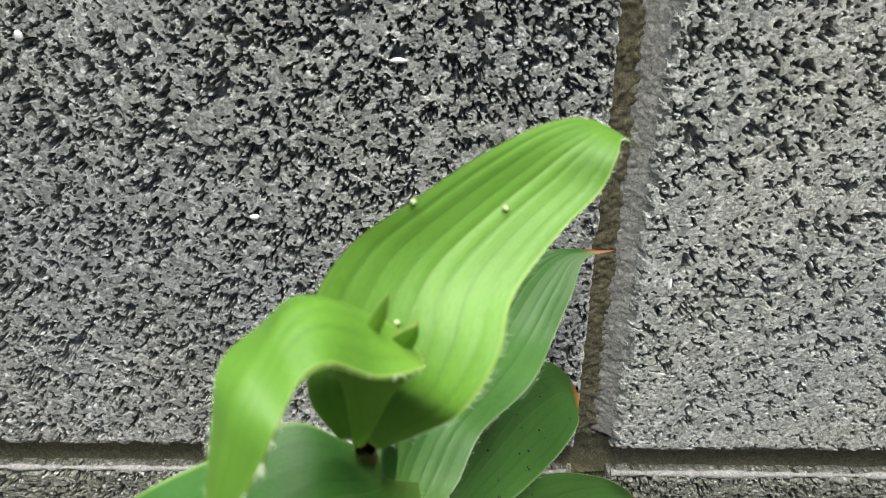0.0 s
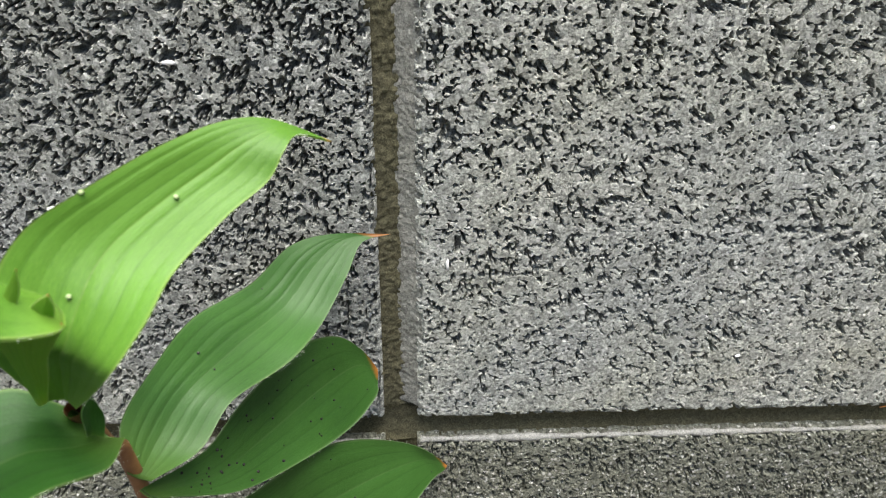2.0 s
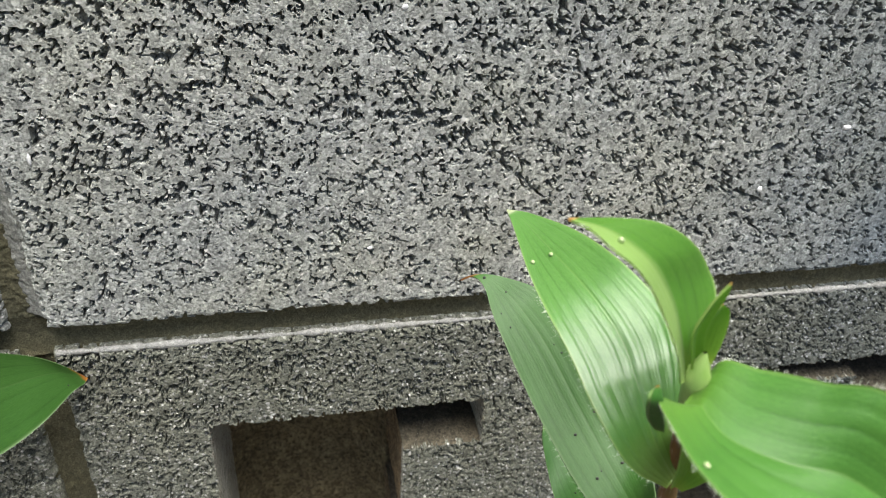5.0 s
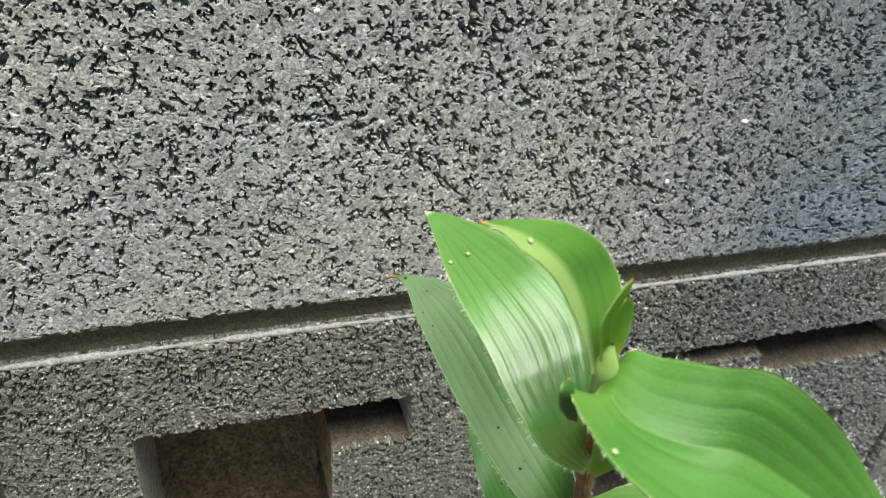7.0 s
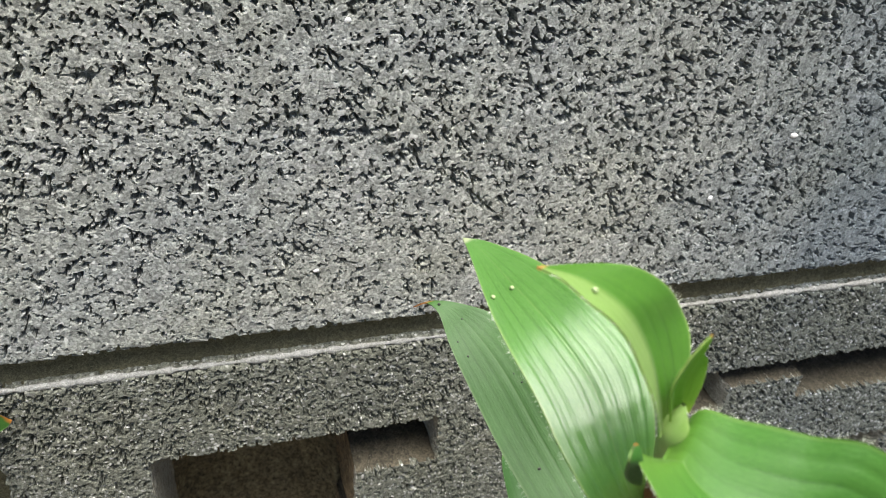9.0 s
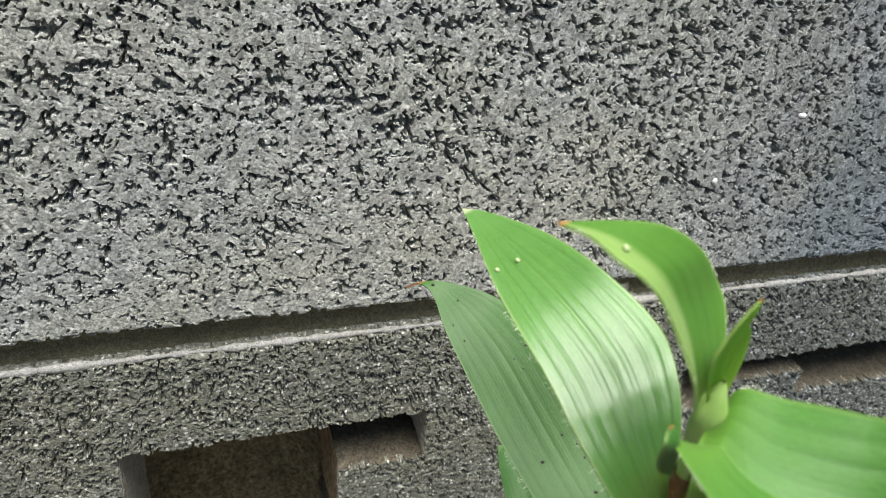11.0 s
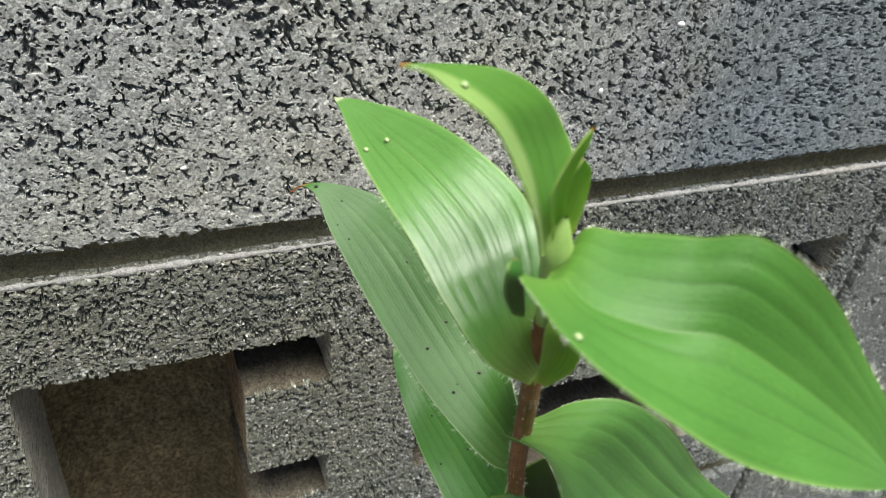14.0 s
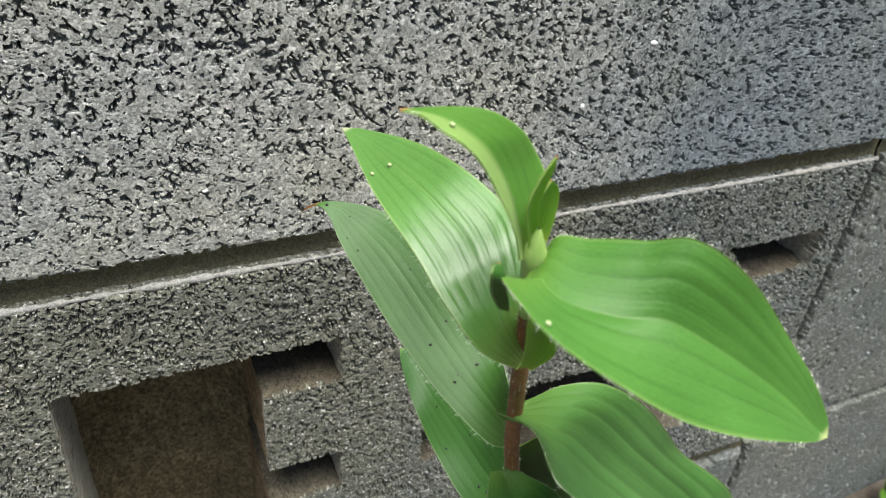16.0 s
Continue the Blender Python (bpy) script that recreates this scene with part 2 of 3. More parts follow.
STEM_GREEN = simple("green_stem_skin", (0.2, 0.33, 0.07), (0.3, 0.42, 0.14), 180.0, 0.5, 0.0003)
HAIR = simple("leaf_hair", (0.55, 0.62, 0.45), (0.7, 0.75, 0.6), 50.0, 0.6)
GRAIN = simple("pale_grain", (0.12, 0.19, 0.06), (0.34, 0.42, 0.20), 900.0, 0.35)
FRASS = simple("dark_speck", (0.01, 0.012, 0.008), (0.03, 0.03, 0.02), 500.0, 0.7)


# ---- mesh helpers ----
def mesh_object(name, verts, faces, material, parent=None, label="", smooth=True):
    me = bpy.data.meshes.new(name)
    verts = np.asarray(verts, dtype=np.float32)
    faces = np.asarray(faces, dtype=np.int32)
    k = faces.shape[1]
    me.vertices.add(len(verts))
    me.vertices.foreach_set("co", verts.ravel())
    me.loops.add(faces.size)
    me.loops.foreach_set("vertex_index", faces.ravel())
    me.polygons.add(len(faces))
    me.polygons.foreach_set("loop_start", np.arange(len(faces), dtype=np.int32) * k)
    me.polygons.foreach_set("use_smooth", np.full(len(faces), smooth))
    me.update(calc_edges=True)
    me.materials.append(material)
    ob = new(name, me)
    ob.parent = parent
    if label:
        ob["label"] = label
    return ob


def part(name, bm, material, parent, label=""):
    me = bpy.data.meshes.new(name)
    bm.to_mesh(me)
    bm.free()
    me.materials.append(material)
    for f in me.polygons:
        f.use_smooth = True
    ob = new(name, me)
    ob.parent = parent
    if label:
        ob["label"] = label
    return ob


def lattice(seed, i, j):
    """Repeatable random numbers in 0..1 for whole-numbered cells."""
    h = np.sin(i * 127.1 + j * 311.7 + seed * 74.7) * 43758.5453
    return h - np.floor(h)


def value_noise(x, z, size, seed):
    a, b = x / size, z / size
    i, j = np.floor(a), np.floor(b)
    u, v = a - i, b - j
    u, v = u * u * (3 - 2 * u), v * v * (3 - 2 * v)
    n = lambda di, dj: lattice(seed, i + di, j + dj)
    return (n(0, 0) * (1 - u) + n(1, 0) * u) * (1 - v) + (n(0, 1) * (1 - u) + n(1, 1) * u) * v


def cells(x, z, size, seed):
    """Distances to the nearest and second nearest of scattered grains."""
    a, b = x / size, z / size
    i, j = np.floor(a), np.floor(b)
    f1 = np.full(x.shape, 9.0)
    f2 = np.full(x.shape, 9.0)
    for di in (-1, 0, 1):
        for dj in (-1, 0, 1):
            px = i + di + lattice(seed, i + di, j + dj)
            pz = j + dj + lattice(seed + 7, i + di, j + dj)
            d = np.hypot(a - px, b - pz)
            f2 = np.minimum(f2, np.maximum(f1, d))
            f1 = np.minimum(f1, d)
    return f1, f2


def spline(points, n):
    """A smooth curve through points, n samples, even in the points' own length."""
    p = np.asarray(points, dtype=float)
    q = np.concatenate([[2 * p[0] - p[1]], p, [2 * p[-1] - p[-2]]])
    d = np.linalg.norm(np.diff(p[:, :3], axis=0), axis=1) + 1e-6
    at = np.concatenate([[0], np.cumsum(d)]) / d.sum()
    s = np.linspace(0, 1, n)
    k = np.clip(np.searchsorted(at, s, side="right") - 1, 0, len(p) - 2)
    t = ((s - at[k]) / (at[k + 1] - at[k]))[:, None]
    a, b, c, e = q[k], q[k + 1], q[k + 2], q[k + 3]
    return 0.5 * (2 * b + (c - a) * t + (2 * a - 5 * b + 4 * c - e) * t ** 2 + (3 * b - a - 3 * c + e) * t ** 3)


def smooth_step(a, b, x):
    t = np.clip((x - a) / (b - a), 0, 1)
    return t * t * (3 - 2 * t)


def turned_noise(x, z, size, seed):
    """Value noise on two lattices that stand askew to each other, so that no rows show."""
    a = value_noise(0.829 * x - 0.559 * z, 0.559 * x + 0.829 * z, size, seed)
    b = value_noise(0.921 * x + 0.389 * z, -0.389 * x + 0.921 * z, size, seed + 50)
    return 0.5 + 0.71 * (a + b - 1.0)


def porous(x, z, grain, openness, depth, seed):
    """Depth of the pores at x, z: crevices that open along part of the seams between crumbs, and holes where a crumb is gone."""
    wx = x + (turned_noise(x, z, grain * 0.7, seed + 1) - 0.5) * grain * 0.5
    wz = z + (turned_noise(x, z, grain * 0.7, seed + 2) - 0.5) * grain * 0.5
    f1, f2 = cells(wx, wz, grain * 1.45, seed + 3)
    seam = f2 - f1
    loose = 0.66 * turned_noise(x, z, grain * 1.35, seed + 4) + 0.24 * value_noise(x, z, grain * 2.9, seed + 5) + 0.10 * turned_noise(x, z, grain * 14, seed + 6)
    wide = 0.50 * smooth_step(1 - openness - 0.10, 1 - openness + 0.22, loose)
    pit = 1 - smooth_step(wide * 0.72 - 0.02, wide + 0.01, seam)
    pit = pit * smooth_step(0.03, 0.10, wide)
    gone = 0.62 * turned_noise(wx, wz, grain * 1.15, seed + 7) + 0.38 * value_noise(wx, wz, grain * 0.55, seed + 8)
    pit = np.maximum(pit, 1 - smooth_step(0.40 * openness - 0.03, 0.40 * openness, gone))
    pin = 0.35 * (1 - smooth_step(0.17, 0.22, 0.7 * turned_noise(x, z, grain * 0.62, seed + 14) + 0.3 * turned_noise(x, z, grain * 2.1, seed + 15)))
    pit = np.maximum(pit, pin)
    g1, g2 = cells(x, z, grain * 0.62, seed + 9)
    crumb = 0.030 * np.minimum(g1, 0.9) + 0.035 * turned_noise(x, z, grain * 2.4, seed + 10) + 0.02 * (1 - smooth_step(0.0, 0.2, seam))
    return depth * (pit * (0.55 + 0.7 * turned_noise(x, z, grain * 1.6, seed + 12)) + crumb)


# ---- the block wall: its face is the plane y = 0, courses of 0.2 m, blocks of 0.4 m ----
wall = tagged(new("wall_main"), "weathered grey concrete block wall with raked mortar joints", "wall", kind="structure")


def grid_faces(nx, nz, keep=None):
    i, j = np.meshgrid(np.arange(nx - 1), np.arange(nz - 1), indexing="ij")
    a = i * nz + j
    quads = np.stack([a, a + nz, a + nz + 1, a + 1], -1)
    return (quads if keep is None else quads[keep]).reshape(-1, 4)


def block(x0, x1, z0, z1, step, grain, openness, depth, seed, material, hole=None, thick=0.1, label="", round_off=0.0022, fine=None):
    """A cement block: a porous face with worn arrises, four sides, and recesses where hole() says so."""
    nx, nz = int(round((x1 - x0) / step)) + 1, int(round((z1 - z0) / step)) + 1
    xs, zs = np.linspace(x0, x1, nx), np.linspace(z0, z1, nz)
    if fine:
        a, b, c, d, small = fine
        xs = np.concatenate([np.arange(x0, a, step), np.arange(a, b, small), np.arange(b, x1, step)[:-1], [x1]])
        zs = np.concatenate([np.arange(z0, c, step), np.arange(c, d, small), np.arange(d, z1, step)[:-1], [z1]])
        nx, nz = len(xs), len(zs)
    x, z = np.meshgrid(xs, zs, indexing="ij")
    y = porous(x, z, grain, openness(x, z), depth, seed)
    edge = np.minimum(np.minimum(x - x0, x1 - x), np.minimum(z - z0, z1 - z))
    worn = round_off * (0.6 + 0.9 * value_noise(x, z, 0.004, seed + 11))
    r = np.clip(1 - edge / worn, 0, 1)
    y = y + worn * (1 - np.sqrt(np.clip(1 - r * r, 0, 1)))
    y = y + 0.0026 * smooth_step(0.56, 0.64, turned_noise(x, z, 0.0017, seed + 13)) * (1 - smooth_step(0.0006, 0.0022, edge))
    verts = [np.stack([x, y, z], -1).reshape(-1, 3)]
    keep = None
    faces = []
    if hole is not None:
        cx, cz = 0.5 * (x[1:, 1:] + x[:-1, :-1]), 0.5 * (z[1:, 1:] + z[:-1, :-1])
        jag = np.where((cz > -0.045) | (cz < -0.09) & (cx > 0.15), 0.0016, 0.0004)
        jx = (value_noise(cx, cz, 0.0016, seed + 21) - 0.5) * jag
        jz = (value_noise(cx, cz, 0.0016, seed + 22) - 0.5) * jag
        gone = hole(cx + jx, cz + jz)
        keep = ~gone
    faces.append(grid_faces(nx, nz, keep))
    count = nx * nz
    ids = np.arange(count).reshape(nx, nz)

    def skirt(edges, deep, rows=1):
        """Walls that run back from a run of edges."""
        nonlocal count
        edges = np.asarray(edges)
        if not len(edges):
            return
        used, back = np.unique(edges, return_inverse=True)
        back = back.reshape(edges.shape)
        front = verts[0][used]
        last = used
        for k in range(1, rows + 1):
            ring = front.copy()
            q = (k / rows) ** 1.6
            ring[:, 1] = ring[:, 1] * (1 - q) + deep * q
            if rows > 1:
                along = front[:, 0] + front[:, 2]
                wob = 0.0003 * (value_noise(along, ring[:, 1], 0.0022, seed + 31) - 0.5) + 0.0004 * (value_noise(along, ring[:, 1], 0.006, seed + 32) - 0.5)
                ring[:, 0] += wob
                ring[:, 2] += wob
            if rows > 1:
                # behind the broken lip the sides run straight
                true = smooth_step(0.0, 0.22, k / rows)
                for axis, lines in ((0, (0.0455, 0.112, 0.1415, 0.236, 0.382, 0.262, 0.297, 0.215, 0.362, 0.177)), (2, (-0.187, -0.0405, -0.062, -0.1235, -0.102, -0.0395, -0.0495, -0.158, -0.0945))):
                    near = np.array(lines)[np.abs(front[:, axis][:, None] - np.array(lines)[None]).argmin(1)]
                    ring[:, axis] += np.where(np.abs(near - front[:, axis]) < 0.0013, (near - front[:, axis]) * true, 0)
            verts.append(ring)
            now = np.arange(count, count + len(used))
            count += len(used)
            faces.append(np.stack([last[back[:, 0]], last[back[:, 1]], now[back[:, 1]], now[back[:, 0]]], -1))
            last = now

    rim = np.concatenate([ids[:, 0], ids[-1, 1:], ids[-2::-1, -1], ids[0, -2::-1]])
    skirt(np.stack([rim[:-1], rim[1:]], -1)[:, ::-1], thick)
    if keep is not None:
        right = keep[:-1, :] != keep[1:, :]
        i, j = np.nonzero(right)
        e = np.stack([ids[i + 1, j], ids[i + 1, j + 1]], -1)
        flip = keep[i, j]
        e[flip] = e[flip][:, ::-1]
        up = keep[:, :-1] != keep[:, 1:]
        i, j = np.nonzero(up)
        g = np.stack([ids[i + 1, j + 1], ids[i, j + 1]], -1)
        flip = keep[i, j]
        g[flip] = g[flip][:, ::-1]
        plain = 2 * sum(len(f) for f in faces)
        skirt(np.concatenate([e, g]), 0.060, 24)
    # triangles whose diagonals alternate, so that the broken face has no grain of its own
    quads = np.concatenate(faces)
    odd = ((quads[:, :1] // nz + quads[:, :1] % nz) % 2).astype(bool)
    one = np.where(odd, quads[:, [0, 1, 2]], quads[:, [0, 1, 3]])
    two = np.where(odd, quads[:, [0, 2, 3]], quads[:, [1, 2, 3]])
    tris = np.stack([one, two], 1).reshape(-1, 3)
    ob = mesh_object("block", np.concatenate(verts), tris, material, wall, label, False)
    if keep is not None:
        # ledges and soffits darkened for shade and soiling, upright sides lightened as if lit
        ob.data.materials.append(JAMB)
        ob.data.materials.append(LIT_JAMB)
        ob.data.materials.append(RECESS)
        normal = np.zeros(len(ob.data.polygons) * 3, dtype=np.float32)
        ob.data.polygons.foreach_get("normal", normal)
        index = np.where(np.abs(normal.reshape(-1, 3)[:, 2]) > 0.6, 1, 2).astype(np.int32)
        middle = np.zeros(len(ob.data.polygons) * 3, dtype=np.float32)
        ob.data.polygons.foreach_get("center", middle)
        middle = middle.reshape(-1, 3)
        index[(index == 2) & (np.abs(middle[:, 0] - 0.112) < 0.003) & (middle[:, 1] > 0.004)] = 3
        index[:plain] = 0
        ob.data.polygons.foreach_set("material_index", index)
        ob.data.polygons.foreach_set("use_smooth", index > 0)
    return ob


def openings(x, z):
    """The cut-outs of the openwork block: two comb-shaped recesses, one turned against the other."""
    box = lambda a, b, c, d: (x > a) & (x < b) & (z > c) & (z < d)
    left = box(0.0455, 0.112, -0.187, -0.0405) | box(0.111, 0.1415, -0.062, -0.0405) | box(0.111, 0.1415, -0.1235, -0.102)
    slot = box(0.236, 0.382, -0.0615, -0.0395) & ~box(0.262, 0.297, -0.07, -0.0495)
    low = box(0.215, 0.362, -0.158, -0.0945) | box(0.177, 0.216, -0.1235, -0.1035)
    return left | slot | low


even = lambda v: (lambda x, z: np.full(x.shape, v))
# the face that the camera passes: coarse and open in the upper part, tighter below
main_open = lambda x, z: 0.425 + 0.02 * smooth_step(0.05, 0.12, z) + 0.04 * smooth_step(0.17, 0.22, x) - 0.02 * (1 - smooth_step(0.0, 0.05, z)) - 0.06 * smooth_step(0.24, 0.28, x)
left_open = lambda x, z: 0.495 - 0.01 * smooth_step(0.03, 0.12, z)
G = 0.005
block(-0.4 + G, -G, G, 0.2 - G, 0.0014, 0.00105, left_open, 0.0040, 3, BLOCK_COARSE, label="coarse open-grained concrete block", fine=(-0.176, -G - 0.0003, G + 0.0002, 0.134, 0.0003))
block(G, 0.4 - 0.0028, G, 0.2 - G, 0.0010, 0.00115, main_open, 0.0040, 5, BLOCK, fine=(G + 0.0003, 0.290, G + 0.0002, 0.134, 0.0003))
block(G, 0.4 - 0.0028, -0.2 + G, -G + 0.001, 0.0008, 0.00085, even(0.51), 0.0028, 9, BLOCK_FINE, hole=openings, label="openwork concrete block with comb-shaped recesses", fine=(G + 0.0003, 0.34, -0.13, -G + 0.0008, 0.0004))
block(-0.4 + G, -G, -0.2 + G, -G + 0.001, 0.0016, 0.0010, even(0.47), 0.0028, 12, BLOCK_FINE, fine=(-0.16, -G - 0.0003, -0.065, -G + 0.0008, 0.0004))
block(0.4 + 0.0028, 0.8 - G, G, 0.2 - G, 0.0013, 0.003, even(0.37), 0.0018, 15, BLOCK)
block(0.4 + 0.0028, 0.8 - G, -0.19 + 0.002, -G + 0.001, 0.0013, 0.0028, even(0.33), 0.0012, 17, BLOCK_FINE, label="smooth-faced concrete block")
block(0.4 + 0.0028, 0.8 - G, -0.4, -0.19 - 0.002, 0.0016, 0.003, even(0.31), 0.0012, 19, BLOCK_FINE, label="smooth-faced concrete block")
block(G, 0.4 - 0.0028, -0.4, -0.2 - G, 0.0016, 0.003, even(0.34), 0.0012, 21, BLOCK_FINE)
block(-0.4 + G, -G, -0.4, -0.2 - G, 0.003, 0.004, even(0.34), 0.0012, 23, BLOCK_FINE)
for i, z in enumerate((-0.4, -0.2, 0.0)):
    for k, x in enumerate((-0.8, 0.8)):
        block(x + G, x + 0.4 - G, z + G, z + 0.2 - G, 0.003, 0.0045, even(0.37), 0.0015, 41 + 2 * i + k, BLOCK)


def sheet(name, x0, x1, z0, z1, y, step, rough_depth, seed, material, parent, label="", dish=0.0, axis=0, tilt=0.0, cove=0.0):
    nx, nz = max(3, int((x1 - x0) / step) + 1), max(3, int((z1 - z0) / step) + 1)
    x, z = np.meshgrid(np.linspace(x0, x1, nx), np.linspace(z0, z1, nz), indexing="ij")
    h = rough_depth * (0.7 * turned_noise(x, z, 0.0025, seed) + 0.5 * turned_noise(x, z, 0.009, seed + 1) + 1.1 * turned_noise(x, z, 0.0009, seed + 2) - 1.15)
    s = (x - 0.5 * (x0 + x1)) / (0.5 * (x1 - x0)) if axis == 0 else (z - 0.5 * (z0 + z1)) / (0.5 * (z1 - z0))
    yy = y + h - dish * s * s + tilt * (0.5 - 0.5 * s)
    if cove:
        yy = yy - 0.012 * np.clip(1 - (x - x0) / cove, 0, 1) ** 2.2 - 0.012 * np.clip(1 - np.abs(x - 0.112) / cove, 0, 1) ** 2.2
    return mesh_object(name, np.stack([x, yy, z], -1).reshape(-1, 3), grid_faces(nx, nz), material, parent, label)


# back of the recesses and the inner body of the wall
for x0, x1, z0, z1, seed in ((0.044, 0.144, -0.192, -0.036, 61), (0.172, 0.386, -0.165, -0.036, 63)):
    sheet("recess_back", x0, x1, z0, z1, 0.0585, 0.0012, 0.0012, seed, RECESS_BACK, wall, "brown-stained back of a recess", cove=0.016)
# mortar: the joints lie back from the face, slightly dished
sheet("mortar_joint", -0.8, 0.399, -0.0065, 0.0075, 0.0052, 0.0009, 0.0007, 71, MORTAR, wall, "raked mortar bed joint", 0.0014, 1)
sheet("mortar_joint", 0.401, 1.2, -0.0065, 0.0075, 0.0054, 0.002, 0.0007, 72, MORTAR, wall, "raked mortar bed joint", 0.0014, 1)
sheet("mortar_joint", -0.0065, 0.0065, 0.0040, 0.196, 0.0056, 0.00045, 0.0008, 73, MORTAR, wall, "raked upright mortar joint", 0.0014, 0)
sheet("mortar_joint", -0.0065, 0.0065, -0.196, -0.0040, 0.0053, 0.0008, 0.0007, 74, MORTAR, wall, "raked upright mortar joint", 0.0014, 0)
sheet("mortar_joint", -0.8, 0.399, -0.2065, -0.1935, 0.0052, 0.002, 0.0007, 75, MORTAR, wall, "raked mortar bed joint", 0.0014, 1)
sheet("mortar_joint", 0.401, 1.2, -0.1925, -0.1875, 0.0060, 0.002, 0.0007, 76, MORTAR, wall, "narrow mortar bed joint")
sheet("mortar_joint", 0.397, 0.403, -0.4, 0.196, 0.055, 0.002, 0.0007, 78, MORTAR, wall, "deep narrow upright joint")
for x in (-0.4, 0.8):
    sheet("mortar_joint", x - 0.0065, x + 0.0065, -0.4, 0.196, 0.005, 0.003, 0.0007, 79, MORTAR, wall)


def ridge(points, width, seed, label, n=700):
    """A thin uneven bead of pale mortar left along an arris."""
    c = spline(points, n)
    t = np.linspace(0, 1, n)
    w = width * (0.55 + 0.9 * value_noise(t * 170, t * 0, 1.0, seed)) * (0.7 + 0.5 * value_noise(t * 30, t * 0, 1.0, seed + 1))
    ang = np.linspace(0, 2 * math.pi, 9)
    d = np.array(points[-1]) - np.array(points[0])
    a = np.array([0, 0, 1.0]) if abs(d[0]) > abs(d[2]) else np.array([1.0, 0, 0])
    P = c[:, None] + w[:, None, None] * (a[None, None] * np.cos(ang)[None, :, None] + np.array([0, 0.8, 0])[None, None] * np.sin(ang)[None, :, None])
    return mesh_object("mortar_bead", P.reshape(-1, 3), grid_faces(n, 9), LIME, wall, label)


ridge([(0.006, 0.0014, -0.0045), (0.2, 0.0014, -0.0045), (0.397, 0.0014, -0.0045)], 0.0011, 91, "pale bead of mortar along the lower arris")
ridge([(-0.39, 0.0014, -0.0045), (-0.2, 0.0014, -0.0045), (-0.007, 0.0014, -0.0045)], 0.0010, 92, "pale bead of mortar along the lower arris")
ridge([(0.41, 0.0026, -0.0045), (0.6, 0.0026, -0.0045), (0.79, 0.0026, -0.0045)], 0.0010, 93, "pale bead of mortar along the lower arris")
sheet("mortar_smear", -0.0002, 0.0078, 0.0085, 0.195, 0.0008, 0.00035, 0.0005, 94, SMEAR, wall, "smear of pale mortar beside the upright joint", tilt=0.0052)
for k, (x, z, w, h) in enumerate(((0.2495, 0.0605, 1.5, 0.9), (0.2255, 0.040, 0.9, 1.1), (-0.051, 0.115, 1.9, 0.6), (-0.086, 0.078, 1.2, 0.8), (0.109, 0.098, 0.9, 0.8), (0.1, 0.027, 0.9, 0.6), (0.0135, 0.06, 0.5, 1.8), (-0.13, 0.12, 0.9, 1.2))):
    bm = bmesh.new()
    bmesh.ops.create_icosphere(bm, subdivisions=2, radius=0.001)
    for q in bm.verts:
        q.co *= 1 + 0.3 * noise.noise(q.co * 900 + Vector((k * 3.7, 0, 0)))
        q.co = Vector((x + q.co.x * w, 0.0002 + q.co.y * 0.6, z + q.co.z * h))
    part("stone_chip", bm, QUARTZ, wall, "white stone chip in the block face")
bm = bmesh.new()
bmesh.ops.create_cube(bm, size=1, matrix=Matrix.Translation((0.2, 0.092, -0.104)) @ Matrix.Diagonal((2.0, 0.04, 0.596, 1)))
part("wall_core", bm, MORTAR, wall)

# ---- ground: one sheet of dark soil to the horizon ----
r = np.concatenate([np.linspace(0, 1.5, 60), np.geomspace(1.6, 400, 40)])
a = np.linspace(0, 2 * math.pi, 73)
rr, aa = np.meshgrid(r, a, indexing="ij")
gx, gy = rr * np.cos(aa) + 0.15, rr * np.sin(aa) - 0.1
gz = -0.318 + 0.012 * (value_noise(gx, gy, 0.05, 81) + 0.5 * value_noise(gx, gy, 0.017, 82) - 0.75)
tagged(mesh_object("ground", np.stack([gx, gy, gz], -1).reshape(-1, 3), grid_faces(len(r), len(a))[:, ::-1], SOIL), "dark crumbly garden soil along the wall", "ground", kind="structure")

# ---- lily plants ----
# Each leaf is lofted through a few cross-sections from its base to its tip, in millimetres:
# the middle of the chord, and the half chord towards one edge.
# -- leaf forms
RIGHT_TOP = [
    (134.6, -116.0, 75.3, 3.7, 2.0, -2.0), (134.0, -114.5, 80.9, 5.3, 3.5, -2.5), (134.1, -111.5, 84.7, 6.7, 4.5, -2.9), (133.2, -109.0, 88.1, 7.7, 5.0, -2.8), (130.1, -107.5, 92.5, 7.9, 4.5, -2.3), (125.7, -105.5, 95.2, 6.0, 3.5, -1.2), (121.5, -104.0, 96.3, 3.6, 2.0, -0.6), (116.7, -102.0, 96.1, 0.0, 0.0, 0.0)]
RIGHT_BUD = [
    (136.4, -114.6, 77.6, 1.2, 0.2, -0.5), (136.4, -114.5, 81.3, 2.2, 0.6, -0.4), (136.6, -114.3, 84.4, 2.3, 0.8, -0.3), (137.0, -114.0, 86.5, 1.3, 0.4, -0.2), (136.7, -114.0, 87.9, 0.0, 0.0, 0.0)]
RIGHT_SPIKE = [
    (134.5, -116.0, 77.5, 1.2, 0.5, -0.3), (132.5, -116.6, 84.6, 1.3, 0.5, -0.4), (133.2, -116.7, 88.8, 1.0, 0.3, -0.4), (134.2, -116.8, 91.6, 0.6, 0.1, -0.3), (134.9, -116.8, 93.6, 0.0, 0.0, 0.0)]
